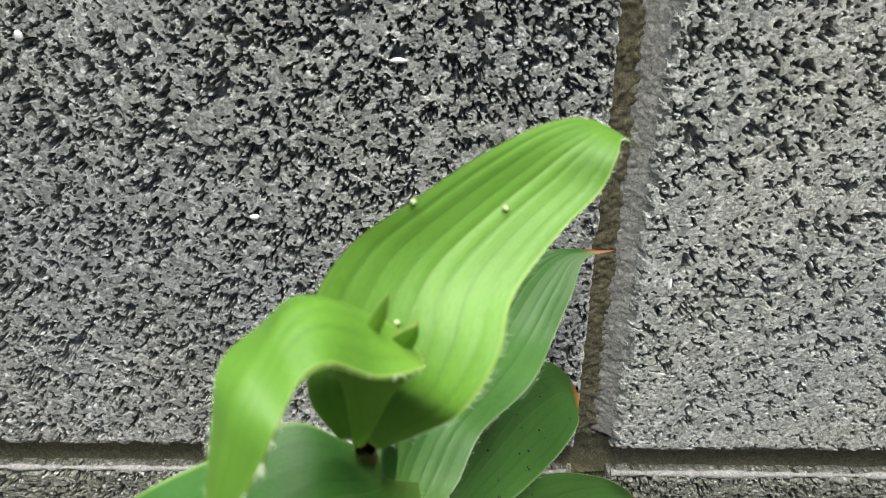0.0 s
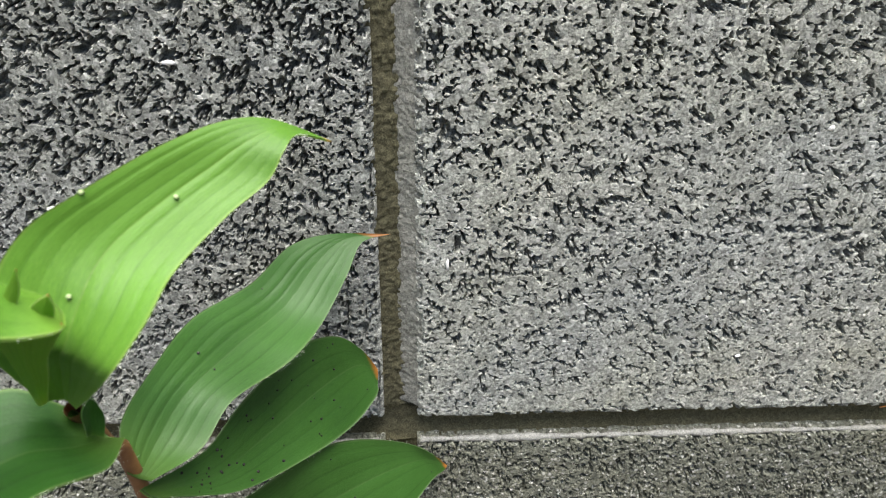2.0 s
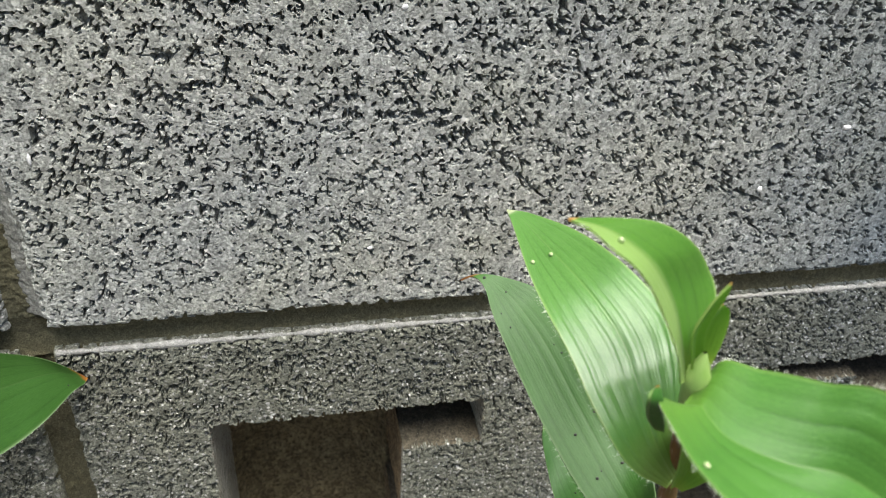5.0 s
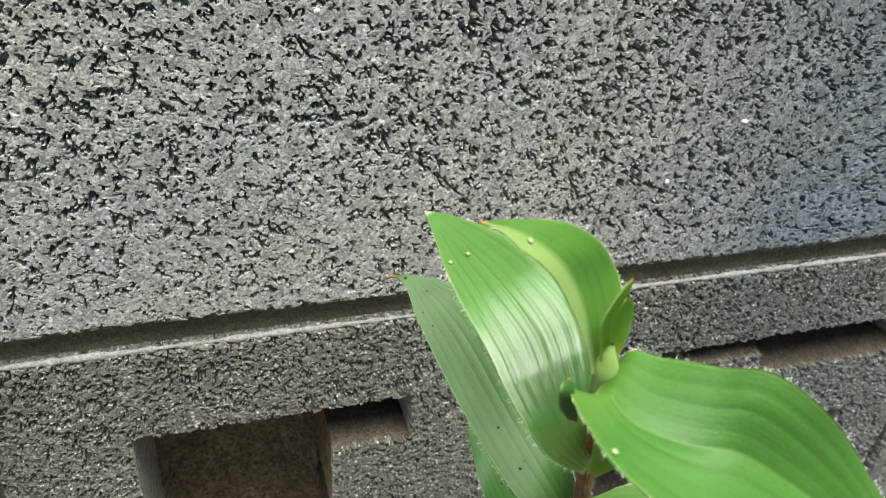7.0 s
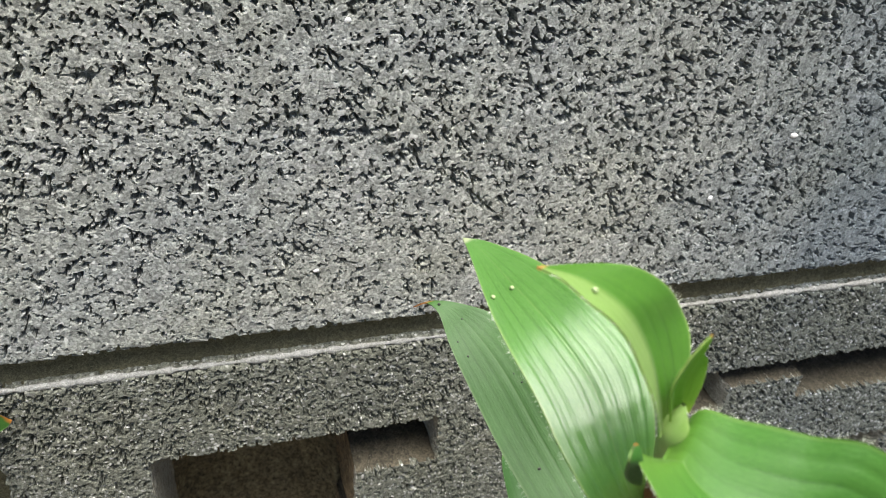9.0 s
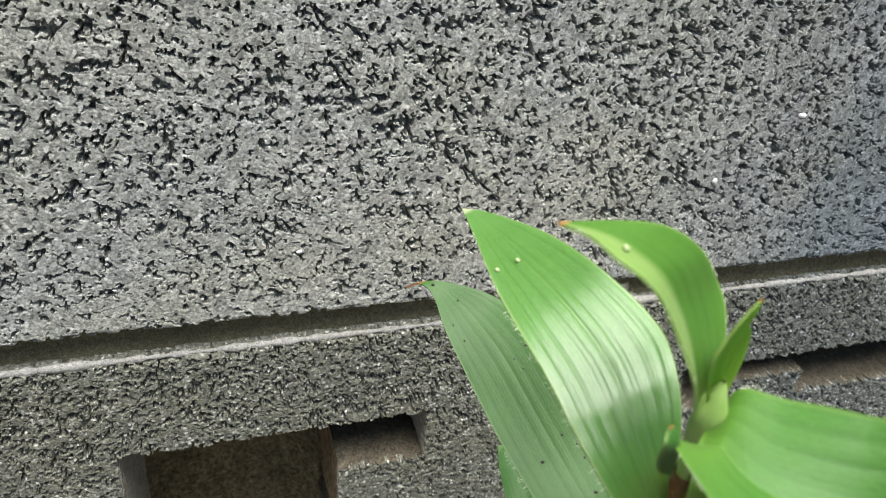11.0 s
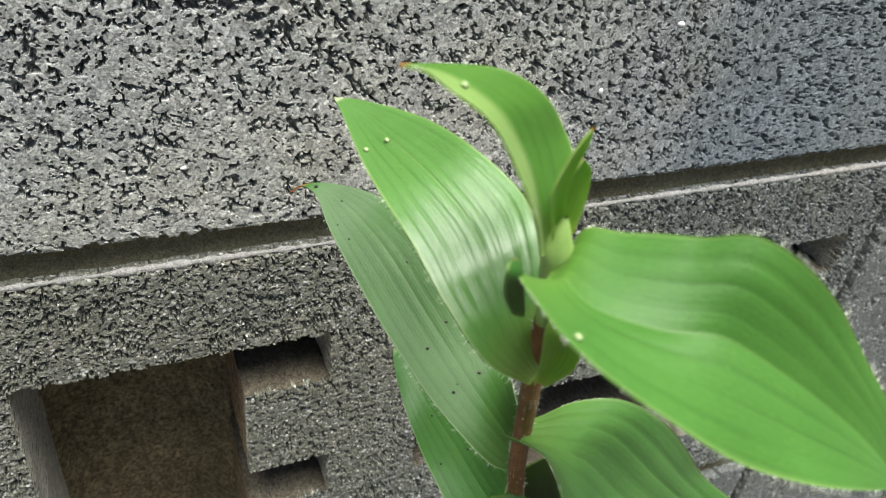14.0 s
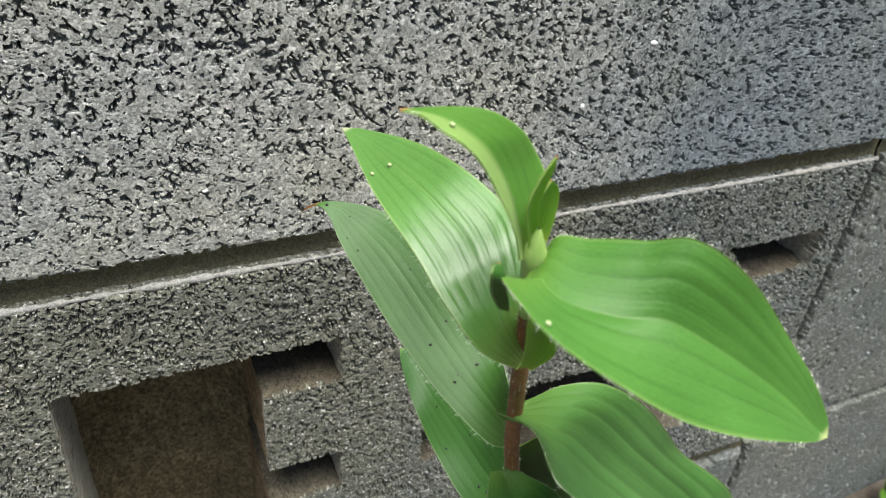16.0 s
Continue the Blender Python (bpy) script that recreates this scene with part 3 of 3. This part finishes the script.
RIGHT_GLOSSY = [
    (138.3, -114.0, 51.1, 2.2, 1.0, 0.5), (133.9, -111.8, 58.8, 5.2, 2.2, 2.6), (132.4, -105.2, 65.2, 7.9, 1.7, 2.7), (132.5, -96.2, 68.1, 9.1, 1.8, 2.9), (130.3, -84.7, 70.2, 8.2, 2.3, 2.7), (127.9, -70.8, 70.1, 6.0, 4.2, 1.5), (125.6, -58.5, 69.8, 2.5, 1.5, 0.3), (123.4, -54.0, 69.7, 0.0, 0.0, 0.0)]
RIGHT_LOBE = [
    (137.3, -116.0, 51.0, 1.1, 0.0, -0.5), (138.6, -117.0, 55.9, 3.1, 0.0, -1.9), (138.4, -117.0, 61.0, 3.3, 0.0, -1.8), (139.0, -115.0, 62.6, 1.8, 0.0, -1.1), (140.1, -114.0, 62.8, 0.0, 0.0, 0.0)]
RIGHT_LONG = [
    (143.9, -107.5, 22.7, 0.4, 0.5, 3.6), (142.7, -101.5, 23.7, 2.5, 1.5, 6.2), (142.0, -89.5, 24.6, 7.9, 2.5, 2.1), (138.1, -74.0, 30.4, 8.0, 2.0, 4.0), (134.4, -60.0, 36.4, 7.7, 2.0, 4.0), (130.6, -48.5, 39.5, 6.1, 1.5, 2.5), (125.9, -42.5, 42.3, 2.5, 0.5, 0.9), (121.9, -39.0, 42.2, 0.7, 0.0, 0.2), (118.9, -36.0, 38.9, 0.0, 0.0, 0.0)]
RIGHT_REAR = [
    (149.9, -105.0, -5.1, 2.2, 1.0, 1.4), (147.5, -95.5, -7.3, 5.0, 1.5, 6.1), (146.3, -81.5, -6.1, 6.2, 1.5, 4.5), (145.3, -65.5, -6.6, 5.0, 1.5, 2.8), (143.4, -55.5, -2.5, 3.4, 1.5, 0.3), (141.2, -52.0, -0.2, 0.0, 0.0, 0.0)]
RIGHT_BIG = [
    (131.2, -117.0, 75.5, 4.7, 2.0, -1.4), (131.7, -120.5, 78.7, 6.9, 5.5, -0.1), (133.3, -127.5, 79.9, 8.6, 7.5, -0.0), (137.9, -134.0, 79.6, 7.9, 8.0, 3.6), (144.9, -139.0, 77.9, 5.2, 7.0, 8.5), (154.0, -143.0, 72.3, 4.7, 6.0, 7.1), (163.5, -146.5, 64.6, 3.8, 3.5, 3.6), (169.3, -148.5, 58.6, 2.7, 1.5, 0.4), (171.6, -149.0, 56.2, 0.0, 0.0, 0.0)]
RIGHT_LOW = [
    (140.3, -109.5, 34.7, 5.6, 3.5, -3.4), (146.9, -113.0, 36.2, 9.9, 9.0, -6.0), (154.2, -117.0, 32.0, 15.4, 11.0, -6.2), (167.8, -119.0, 15.6, 22.6, 11.0, -11.2), (187.6, -120.0, -8.5, 24.4, 10.0, -11.4), (209.3, -121.0, -32.0, 13.9, 5.0, -4.3), (231.3, -120.0, -54.3, 0.0, 0.0, 0.0)]
RIGHT_UNDER = [
    (148.1, -105.0, 10.7, 4.9, 1.0, 3.9), (152.8, -107.5, -2.5, 9.0, 3.5, 0.7), (163.3, -110.5, -17.7, 9.6, 4.5, 0.3), (182.2, -112.0, -46.5, 0.0, 0.0, 0.0)]
RIGHT_FRONT = [
    (142.9, -106.5, 11.3, 2.2, -0.5, 0.6), (144.4, -115.0, 9.8, 9.9, 1.0, -4.0), (145.7, -120.0, 1.3, 11.1, 2.0, -5.7), (148.9, -122.0, -13.6, 0.0, 0.0, 0.0)]
RIGHT_CURL = [
    (130.3, -116.5, 67.3, 1.0, 0.5, -0.2), (127.6, -118.5, 72.6, 1.9, 1.5, -1.0), (126.1, -120.0, 76.9, 2.2, 2.0, -1.7), (126.0, -120.0, 78.6, 1.3, 1.0, -1.1), (126.6, -119.0, 78.6, 0.0, 0.0, 0.0)]
LEFT_BIG = [
    (-52.2, -79.0, 82.9, 2.8, -1.0, 0.1), (-50.2, -82.5, 90.2, 7.0, -2.2, 0.0), (-47.8, -85.5, 97.2, 9.6, -2.9, -0.2), (-45.3, -81.5, 103.9, 11.6, -3.0, -1.6), (-41.8, -75.5, 108.8, 10.3, -0.5, -3.3), (-34.7, -69.5, 113.4, 9.8, 1.5, -3.0), (-27.2, -63.5, 117.0, 8.0, 1.5, -3.5), (-21.5, -58.5, 119.8, 4.9, -0.5, -2.3), (-17.0, -53.5, 119.5, 2.1, -0.5, -1.1), (-10.3, -46.0, 114.0, 0.0, 0.0, 0.0)]
LEFT_ARCHED = [
    (-45.5, -86.5, 103.1, 3.1, -2.5, 2.2), (-47.6, -87.0, 104.9, 4.9, -5.0, 1.3), (-51.0, -89.0, 108.1, 4.5, -7.0, 0.5), (-54.3, -92.0, 111.7, 3.8, -8.0, 1.5), (-56.5, -97.0, 112.2, 3.4, -6.0, 1.1), (-57.6, -104.0, 112.9, 3.4, -4.0, -0.4), (-58.8, -107.5, 109.0, 2.2, -2.5, -1.3), (-61.4, -111.0, 101.2, 0.0, 0.0, 0.0)]
LEFT_FUNNEL = [
    (-51.0, -85.3, 88.8, 0.8, 0.0, 0.2), (-49.8, -87.0, 94.8, 1.9, 0.0, 0.3), (-49.0, -88.5, 100.0, 2.8, 0.0, -0.3), (-47.6, -89.7, 104.8, 4.9, 0.0, 0.2), (-47.3, -89.2, 105.8, 4.6, 0.0, 0.2)]
LEFT_SPIKE = [
    (-49.4, -89.5, 105.4, 1.2, -0.5, 0.3), (-48.4, -90.0, 108.9, 1.0, 0.0, -0.1), (-47.0, -90.0, 111.8, 0.7, 0.0, -0.2), (-45.9, -90.0, 114.7, 0.0, 0.0, 0.0)]
LEFT_BUD = [
    (-46.5, -87.5, 104.5, 1.0, 0.2, -0.4), (-45.6, -88.5, 106.3, 1.4, 0.2, -0.6), (-44.6, -89.2, 108.0, 1.3, 0.2, -0.5), (-43.7, -89.7, 109.5, 0.8, 0.1, -0.3), (-42.9, -90.0, 110.8, 0.0, 0.0, 0.0)]
LEFT_TWISTED = [
    (-47.4, -70.0, 57.4, 2.0, 0.0, -1.1), (-45.6, -61.0, 58.7, 6.4, 1.0, -4.8), (-41.3, -51.0, 62.9, 7.5, 1.0, -4.7), (-33.9, -35.0, 62.8, 10.0, 0.0, -6.3), (-26.2, -21.0, 62.7, 8.5, -1.0, -4.7), (-19.2, -11.0, 68.4, 6.8, -1.0, -3.9), (-12.6, -5.0, 71.3, 3.8, 0.0, -1.4), (-1.6, -2.0, 70.8, 0.0, 0.0, 0.0)]
LEFT_BROAD = [
    (-46.4, -70.0, 52.9, 1.5, 0.0, -1.2), (-38.9, -49.0, 36.5, 3.1, 1.0, -7.3), (-30.0, -32.0, 32.3, 6.3, 2.0, -11.5), (-20.7, -17.0, 31.4, 7.2, 1.0, -14.1), (-12.1, -8.0, 32.1, 5.1, 1.0, -11.6), (-8.3, -4.5, 29.5, 2.0, 0.5, -6.5), (-6.2, -3.0, 27.4, 0.0, 0.0, 0.0)]
LEFT_LOW = [
    (-38.1, -70.0, 39.2, 0.8, 0.0, -4.2), (-32.2, -40.0, 1.0, 4.8, 0.0, -17.7), (-17.4, -25.0, -1.5, 7.1, 0.0, -18.6), (-5.1, -14.0, -3.6, 7.0, 0.0, -14.7), (5.5, -6.5, -5.8, 4.4, 0.5, -8.3), (11.1, -4.5, -8.5, 1.9, 0.5, -4.3), (14.2, -3.0, -11.5, 0.0, 0.0, 0.0)]
LEFT_DARK = [
    (-46.8, -76.5, 75.1, 2.8, -1.5, -0.1), (-49.0, -81.5, 79.1, 5.9, -6.5, -1.2), (-54.6, -86.0, 83.1, 7.1, -11.0, 0.2), (-61.3, -91.5, 83.9, 9.5, -13.5, 2.6), (-68.9, -95.0, 82.6, 10.8, -13.0, 4.6), (-76.8, -96.0, 78.7, 10.0, -10.0, 4.9), (-82.4, -100.0, 76.1, 0.0, 0.0, 0.0)]
LEFT_LOBE = [
    (-48.2, -79.0, 76.0, 0.8, 1.0, -1.0), (-47.9, -78.5, 80.1, 0.9, 1.5, -1.7), (-47.5, -78.5, 82.8, 0.5, 0.5, -0.7), (-47.3, -79.0, 84.4, 0.0, 0.0, 0.0)]
# -- end of leaf forms


def leaf(form, material, parent, seed, cup=0.22, ribs=0.02, wave=0.0, label="", name="leaf", nu=88, nv=65, hairs=True, thick=0.00035, taper=1.4, mid=0.0, sharp=1.35):
    f = spline(np.array(form) / 1000.0, nu)
    c, s = f[:, :3], f[:, 3:]
    t = np.gradient(c, axis=0)
    t /= np.linalg.norm(t, axis=1)[:, None] + 1e-9
    n = np.cross(t, s)
    ln = np.linalg.norm(n, axis=1)[:, None]
    n = n / np.maximum(ln, 1e-9)
    flip = np.sign(n @ np.array([-0.1, -1.0, 0.75]))
    ref = np.sign(flip.sum()) or 1.0
    n = n * ref
    n[-1] = n[-2]
    w = np.linalg.norm(s, axis=1)[:, None]
    v = np.linspace(-1, 1, nv)
    u = np.linspace(0, 1, nu)
    rnd = random.Random(seed)
    ph = rnd.random() * 6
    inward = np.where(v < mid, (v + 1) / (mid + 1), (1 - v) / (1 - mid))
    prof = 1 - np.clip(1 - inward, 0, 1) ** sharp
    bend = -cup * (0.5 + taper * (1 - u ** 0.7))
    rib = ribs * (np.abs(np.sin(math.pi * 4.0 * inward)) ** 0.7 * (0.65 + 0.35 * np.sin(v * 7.3 + ph)) - 0.4) * (1 - (1 - inward) ** 6)
    P = c[:, None, :] + s[:, None, :] * v[None, :, None]
    lift = w * (bend[:, None] * prof[None, :] + rib[None, :] * np.clip((1 - u) * 3.5, 0, 1)[:, None])
    if wave:
        lift = lift + w * wave * (np.abs(v) ** 3)[None, :] * np.sin(u * 17 + ph + 1.3 * np.sign(v)[None, :].T).T
    P = P + n[:, None, :] * lift[:, :, None]
    q = P - n[:, None, :] * thick
    m = nu * nv
    top = grid_faces(nu, nv)
    bottom = top[:, ::-1] + m
    ids = np.arange(m).reshape(nu, nv)
    rim = np.concatenate([ids[:, 0], ids[-1, 1:], ids[-2::-1, -1], ids[0, -2::-1]])
    side = np.stack([rim[:-1], rim[1:], rim[1:] + m, rim[:-1] + m], -1)
    if ref < 0:
        top, bottom, side = top[:, ::-1], bottom[:, ::-1], side[:, ::-1]
    faces = np.concatenate([top, bottom, side])
    ob = mesh_object(name, np.concatenate([P.reshape(-1, 3), q.reshape(-1, 3)]), faces, material, parent, label)
    uu, vv = np.meshgrid(u, np.where(v < mid, 0.5 * inward, 1 - 0.5 * inward), indexing="ij")
    uv = np.stack([uu, vv], -1).reshape(-1, 2)
    uv = np.concatenate([uv, uv])[faces.ravel()]
    layer = ob.data.uv_layers.new(name="leaf")
    layer.data.foreach_set("uv", uv.astype(np.float32).ravel())
    if hairs and np.linalg.norm(np.diff(c, axis=0), axis=1).sum() > 0.03:
        hv, hf = [], []
        len_total = float(np.linalg.norm(np.diff(c, axis=0), axis=1).sum())
        for k in range(int(len_total * 3200)):
            i = rnd.uniform(3, nu - 9)
            a, x = int(i), i - int(i)
            e = rnd.choice((0, nv - 1))
            p = P[a, e] * (1 - x) + P[a + 1, e] * x
            out = (s[a] / (w[a] + 1e-9)) * (1 if e else -1) + t[a] * rnd.uniform(-0.2, 0.7) + n[a] * rnd.uniform(-0.4, 0.6)
            out = out / np.linalg.norm(out) * rnd.uniform(0.0005, 0.0014)
            b = 0.000024
            k0 = len(hv)
            hv += [p + t[a] * b, p - t[a] * b, p + n[a] * b * 1.5, p + out]
            hf += [(k0, k0 + 1, k0 + 3), (k0 + 1, k0 + 2, k0 + 3), (k0 + 2, k0, k0 + 3)]
        tagged(mesh_object("edge_hair", hv, hf, HAIR, ob, "fine pale hairs along the leaf edge", False), kind="stuff")
    ob["seed"] = seed
    return ob, P, n


def tube(name, points, radii, material, parent, label="", sides=16, n=60, fuzz=0):
    c = spline(points, n)
    rad = np.interp(np.linspace(0, 1, n), np.linspace(0, 1, len(radii)), radii)
    t = np.gradient(c, axis=0)
    t /= np.linalg.norm(t, axis=1)[:, None]
    a = np.cross(t, [0.0, 1.0, 0.0])
    a /= np.linalg.norm(a, axis=1)[:, None]
    b = np.cross(t, a)
    ang = np.linspace(0, 2 * math.pi, sides + 1)
    P = c[:, None] + rad[:, None, None] * (a[:, None] * np.cos(ang)[None, :, None] + b[:, None] * np.sin(ang)[None, :, None])
    ob = mesh_object(name, P.reshape(-1, 3), grid_faces(n, sides + 1), material, parent, label)
    if fuzz:
        rnd = random.Random(fuzz)
        hv, hf = [], []
        for k in range(fuzz):
            i, j = rnd.randint(n // 4, n - 2), rnd.randint(0, sides - 1)
            x = rnd.random()
            p = P[i, j] * (1 - x) + P[i + 1, j] * x
            out = (P[i, j] - c[i]) / rad[i] + t[i] * rnd.uniform(-0.3, 0.5)
            out = out * rnd.uniform(0.0004, 0.0009)
            k0 = len(hv)
            hv += [p + t[i] * 0.00003, p - t[i] * 0.00003, p + np.cross(t[i], out) * 0.05, p + out]
            hf += [(k0, k0 + 1, k0 + 3), (k0 + 1, k0 + 2, k0 + 3), (k0 + 2, k0, k0 + 3)]
        tagged(mesh_object("stem_hair", hv, hf, HAIR, ob, "fine pale hairs on the stem", False), kind="stuff")
    return ob


def lily(base, label):
    return tagged(new("lily_plant"), label, "plant", "lily shoots by the wall")


right = lily((0.155, -0.1, -0.36), "young lily shoot with broad green leaves before the wall")
tube("stem", [(0.158, -0.098, -0.37), (0.157, -0.100, -0.2), (0.1525, -0.103, -0.06), (0.1485, -0.105, -0.0033), (0.1441, -0.107, 0.0187), (0.1395, -0.111, 0.048), (0.1376, -0.113, 0.0614)],
     (0.0024, 0.0021, 0.0018, 0.0017, 0.0016), STEM, right, "reddish brown hairy stem", fuzz=2200)
tube("stem_tip", [(0.1376, -0.113, 0.0605), (0.1362, -0.1145, 0.069), (0.1345, -0.1160, 0.0775), (0.1342, -0.1165, 0.0815)], (0.0013, 0.0017, 0.0021, 0.0020, 0.0003), STEM_GREEN, right, "pale green stem tip", n=20)
right_leaves = {}
for key, form, material, cup, ribs, wave, label in (
        ("top", RIGHT_TOP, FOLDED, 0.12, 0.010, 0.03, "narrow young leaf folded at its midrib"),
        ("bud", RIGHT_BUD, BUD, 0.5, 0.01, 0.0, "cupped youngest leaf"),
        ("spike", RIGHT_SPIKE, BUD, 0.3, 0.0, 0.0, "pointed leaf spike with a brown tip"),
        ("glossy", RIGHT_GLOSSY, GLOSSY, 0.08, 0.034, 0.03, "glossy leaf with deep lengthwise veins"),
        ("lobe", RIGHT_LOBE, BUD, 0.3, 0.01, 0.0, "leaf base clasping the stem"),
        ("curl", RIGHT_CURL, DEEP, -0.5, 0.0, 0.0, "curled dark margin of a leaf base"),
        ("long", RIGHT_LONG, HOOKED, 0.06, 0.011, 0.03, "long dark green leaf with a withered tip"),
        ("rear", RIGHT_REAR, REAR, 0.14, 0.008, 0.03, "dark green leaf close to the wall"),
        ("big", RIGHT_BIG, BRIGHT, 0.50, 0.017, 0.05, "broad bright green leaf"),
        ("low", RIGHT_LOW, REAR, 0.18, 0.018, 0.06, "broad dark green leaf with a curled base"),
        ("under", RIGHT_UNDER, DEEP, 0.2, 0.008, 0.03, "dark green lower leaf"),
        ("front", RIGHT_FRONT, MATURE, 0.15, 0.008, 0.03, "dark green lower leaf")):
    right_leaves[key] = leaf(form, material, right, len(right_leaves) + 1, cup, ribs, wave, label, taper=0.4 if key in ("big", "glossy") else 1.4, mid={"top": -0.22, "big": 0.06}.get(key, 0.0), sharp=1.08 if key in ("top", "big") else 1.35)

left = lily((-0.04, -0.06, -0.36), "young lily shoot with twisted green leaves before the wall")
tube("stem", [(-0.035, -0.055, -0.37), (-0.038, -0.058, -0.2), (-0.044, -0.064, -0.02), (-0.049, -0.068, 0.0564), (-0.0505, -0.071, 0.066), (-0.0517, -0.074, 0.0749), (-0.0516, -0.077, 0.0805)],
     (0.0024, 0.002, 0.0017, 0.0015, 0.0015), STEM, left, "reddish brown hairy stem", fuzz=901)
left_leaves = {}
for key, form, material, cup, ribs, wave, label in (
        ("big", LEFT_BIG, YOUNG, 0.18, 0.018, 0.03, "broad bright young leaf with a hooked tip"),
        ("arched", LEFT_ARCHED, YOUNG, -0.3, 0.01, 0.02, "young leaf arching over and hanging down"),
        ("funnel", LEFT_FUNNEL, BUD, -0.22, 0.0, 0.0, "keeled base of a young leaf"),
        ("spike", LEFT_SPIKE, BUD, -0.3, 0.0, 0.0, "pointed leaf spike with a brown tip"),
        ("bud", LEFT_BUD, BUD, -0.4, 0.0, 0.0, "rolled youngest leaf"),
        ("twisted", LEFT_TWISTED, HOOKED, 0.14, 0.016, 0.05, "twisted grey-green leaf with a brown point"),
        ("broad", LEFT_BROAD, MATURE, 0.12, 0.007, 0.02, "broad green leaf dotted with dark specks"),
        ("low", LEFT_LOW, MATURE, 0.12, 0.007, 0.02, "green leaf with an orange-brown tip"),
        ("dark", LEFT_DARK, DEEP, 0.18, 0.007, 0.03, "broad green lower leaf with a bright midrib"),
        ("lobe", LEFT_LOBE, BRIGHT, 0.3, 0.0, 0.0, "leaf base clasping the stem")):
    left_leaves[key] = leaf(form, material, left, len(left_leaves) + 21, cup, ribs, wave, label, taper=1.4)


# ---- small things that lie on the leaves ----
def on_leaf(entry, u, v):
    ob, P, n = entry
    i, j = int(u * (P.shape[0] - 1)), int((v * 0.5 + 0.5) * (P.shape[1] - 1))
    return Vector(P[i, j]), Vector(n[i])


for entry, u, v in ((right_leaves["top"], 0.72, -0.55), (right_leaves["glossy"], 0.76, -0.75), (right_leaves["glossy"], 0.74, -0.1), (right_leaves["big"], 0.19, -0.82),
                    (left_leaves["big"], 0.58, 0.1), (left_leaves["big"], 0.33, -0.1), (left_leaves["big"], 0.55, -0.95)):
    p, n = on_leaf(entry, u, v)
    bm = bmesh.new()
    bmesh.ops.create_icosphere(bm, subdivisions=3, radius=0.00045)
    for q in bm.verts:
        q.co *= 1 + 0.12 * noise.noise(q.co * 2500)
        q.co.z *= 0.85
    ob = part("seed_grain", bm, GRAIN, None)
    ob.location = p + n * 0.0003
    tagged(ob, "tiny pale round grain lying on a leaf", "grain", "grains on the leaves")

for host, spread in ((left_leaves["broad"], 46), (left_leaves["low"], 12), (right_leaves["long"], 14), (right_leaves["rear"], 8), (left_leaves["twisted"], 3)):
    rnd = random.Random(spread)
    verts, faces = [], []
    for k in range(spread):
        p, n = on_leaf(host, rnd.uniform(0.15, 0.92), rnd.uniform(-0.8, 0.8))
        bm = bmesh.new()
        bmesh.ops.create_icosphere(bm, subdivisions=1, radius=rnd.uniform(0.00018, 0.0004))
        off = len(verts)
        sx = rnd.uniform(0.7, 1.5)
        verts += [tuple(p + n * 0.0001 + Vector((q.co.x * sx, q.co.y, q.co.z))) for q in bm.verts]
        faces += [tuple(off + q.index for q in f.verts) for f in bm.faces]
        bm.free()
    tagged(mesh_object("dark_specks", verts, faces, FRASS), "small black specks scattered on a green leaf", "specks", kind="stuff")


# ---- a low weed at the foot of the wall ----
weed = tagged(new("weed"), "small yellow-green weed on the soil at the wall's foot", "weed")
rnd = random.Random(4)
for k in range(22):
    x, y, z = 0.585 + rnd.uniform(-0.045, 0.07), -0.014 + rnd.uniform(-0.014, 0.006), -0.318
    a, L, h = rnd.uniform(0, 6.28), rnd.uniform(6, 11), rnd.uniform(6, 30)
    dx, dy = math.cos(a), math.sin(a)
    form = [((x * 1000 + dx * L * q), (y * 1000 + dy * L * q), z * 1000 + h * (0.2 + q ** 0.6), -dy * L * 0.4 * ww, dx * L * 0.4 * ww, 0) for q, ww in ((0, 0.15), (0.35, 0.9), (0.7, 0.8), (1, 0))]
    leaf(form, YOUNG if k % 2 else BRIGHT, weed, 60 + k, 0.2, 0.01, 0.0, nu=14, nv=7, hairs=False)
    tube("stalk", [(x, y, z - 0.004), (x, y, z + 0.0005 * h), (x + dx * 0.0005, y + dy * 0.0005, z + h * 0.0002)], (0.0005, 0.0005), STEM_GREEN, weed, n=6, sides=6)
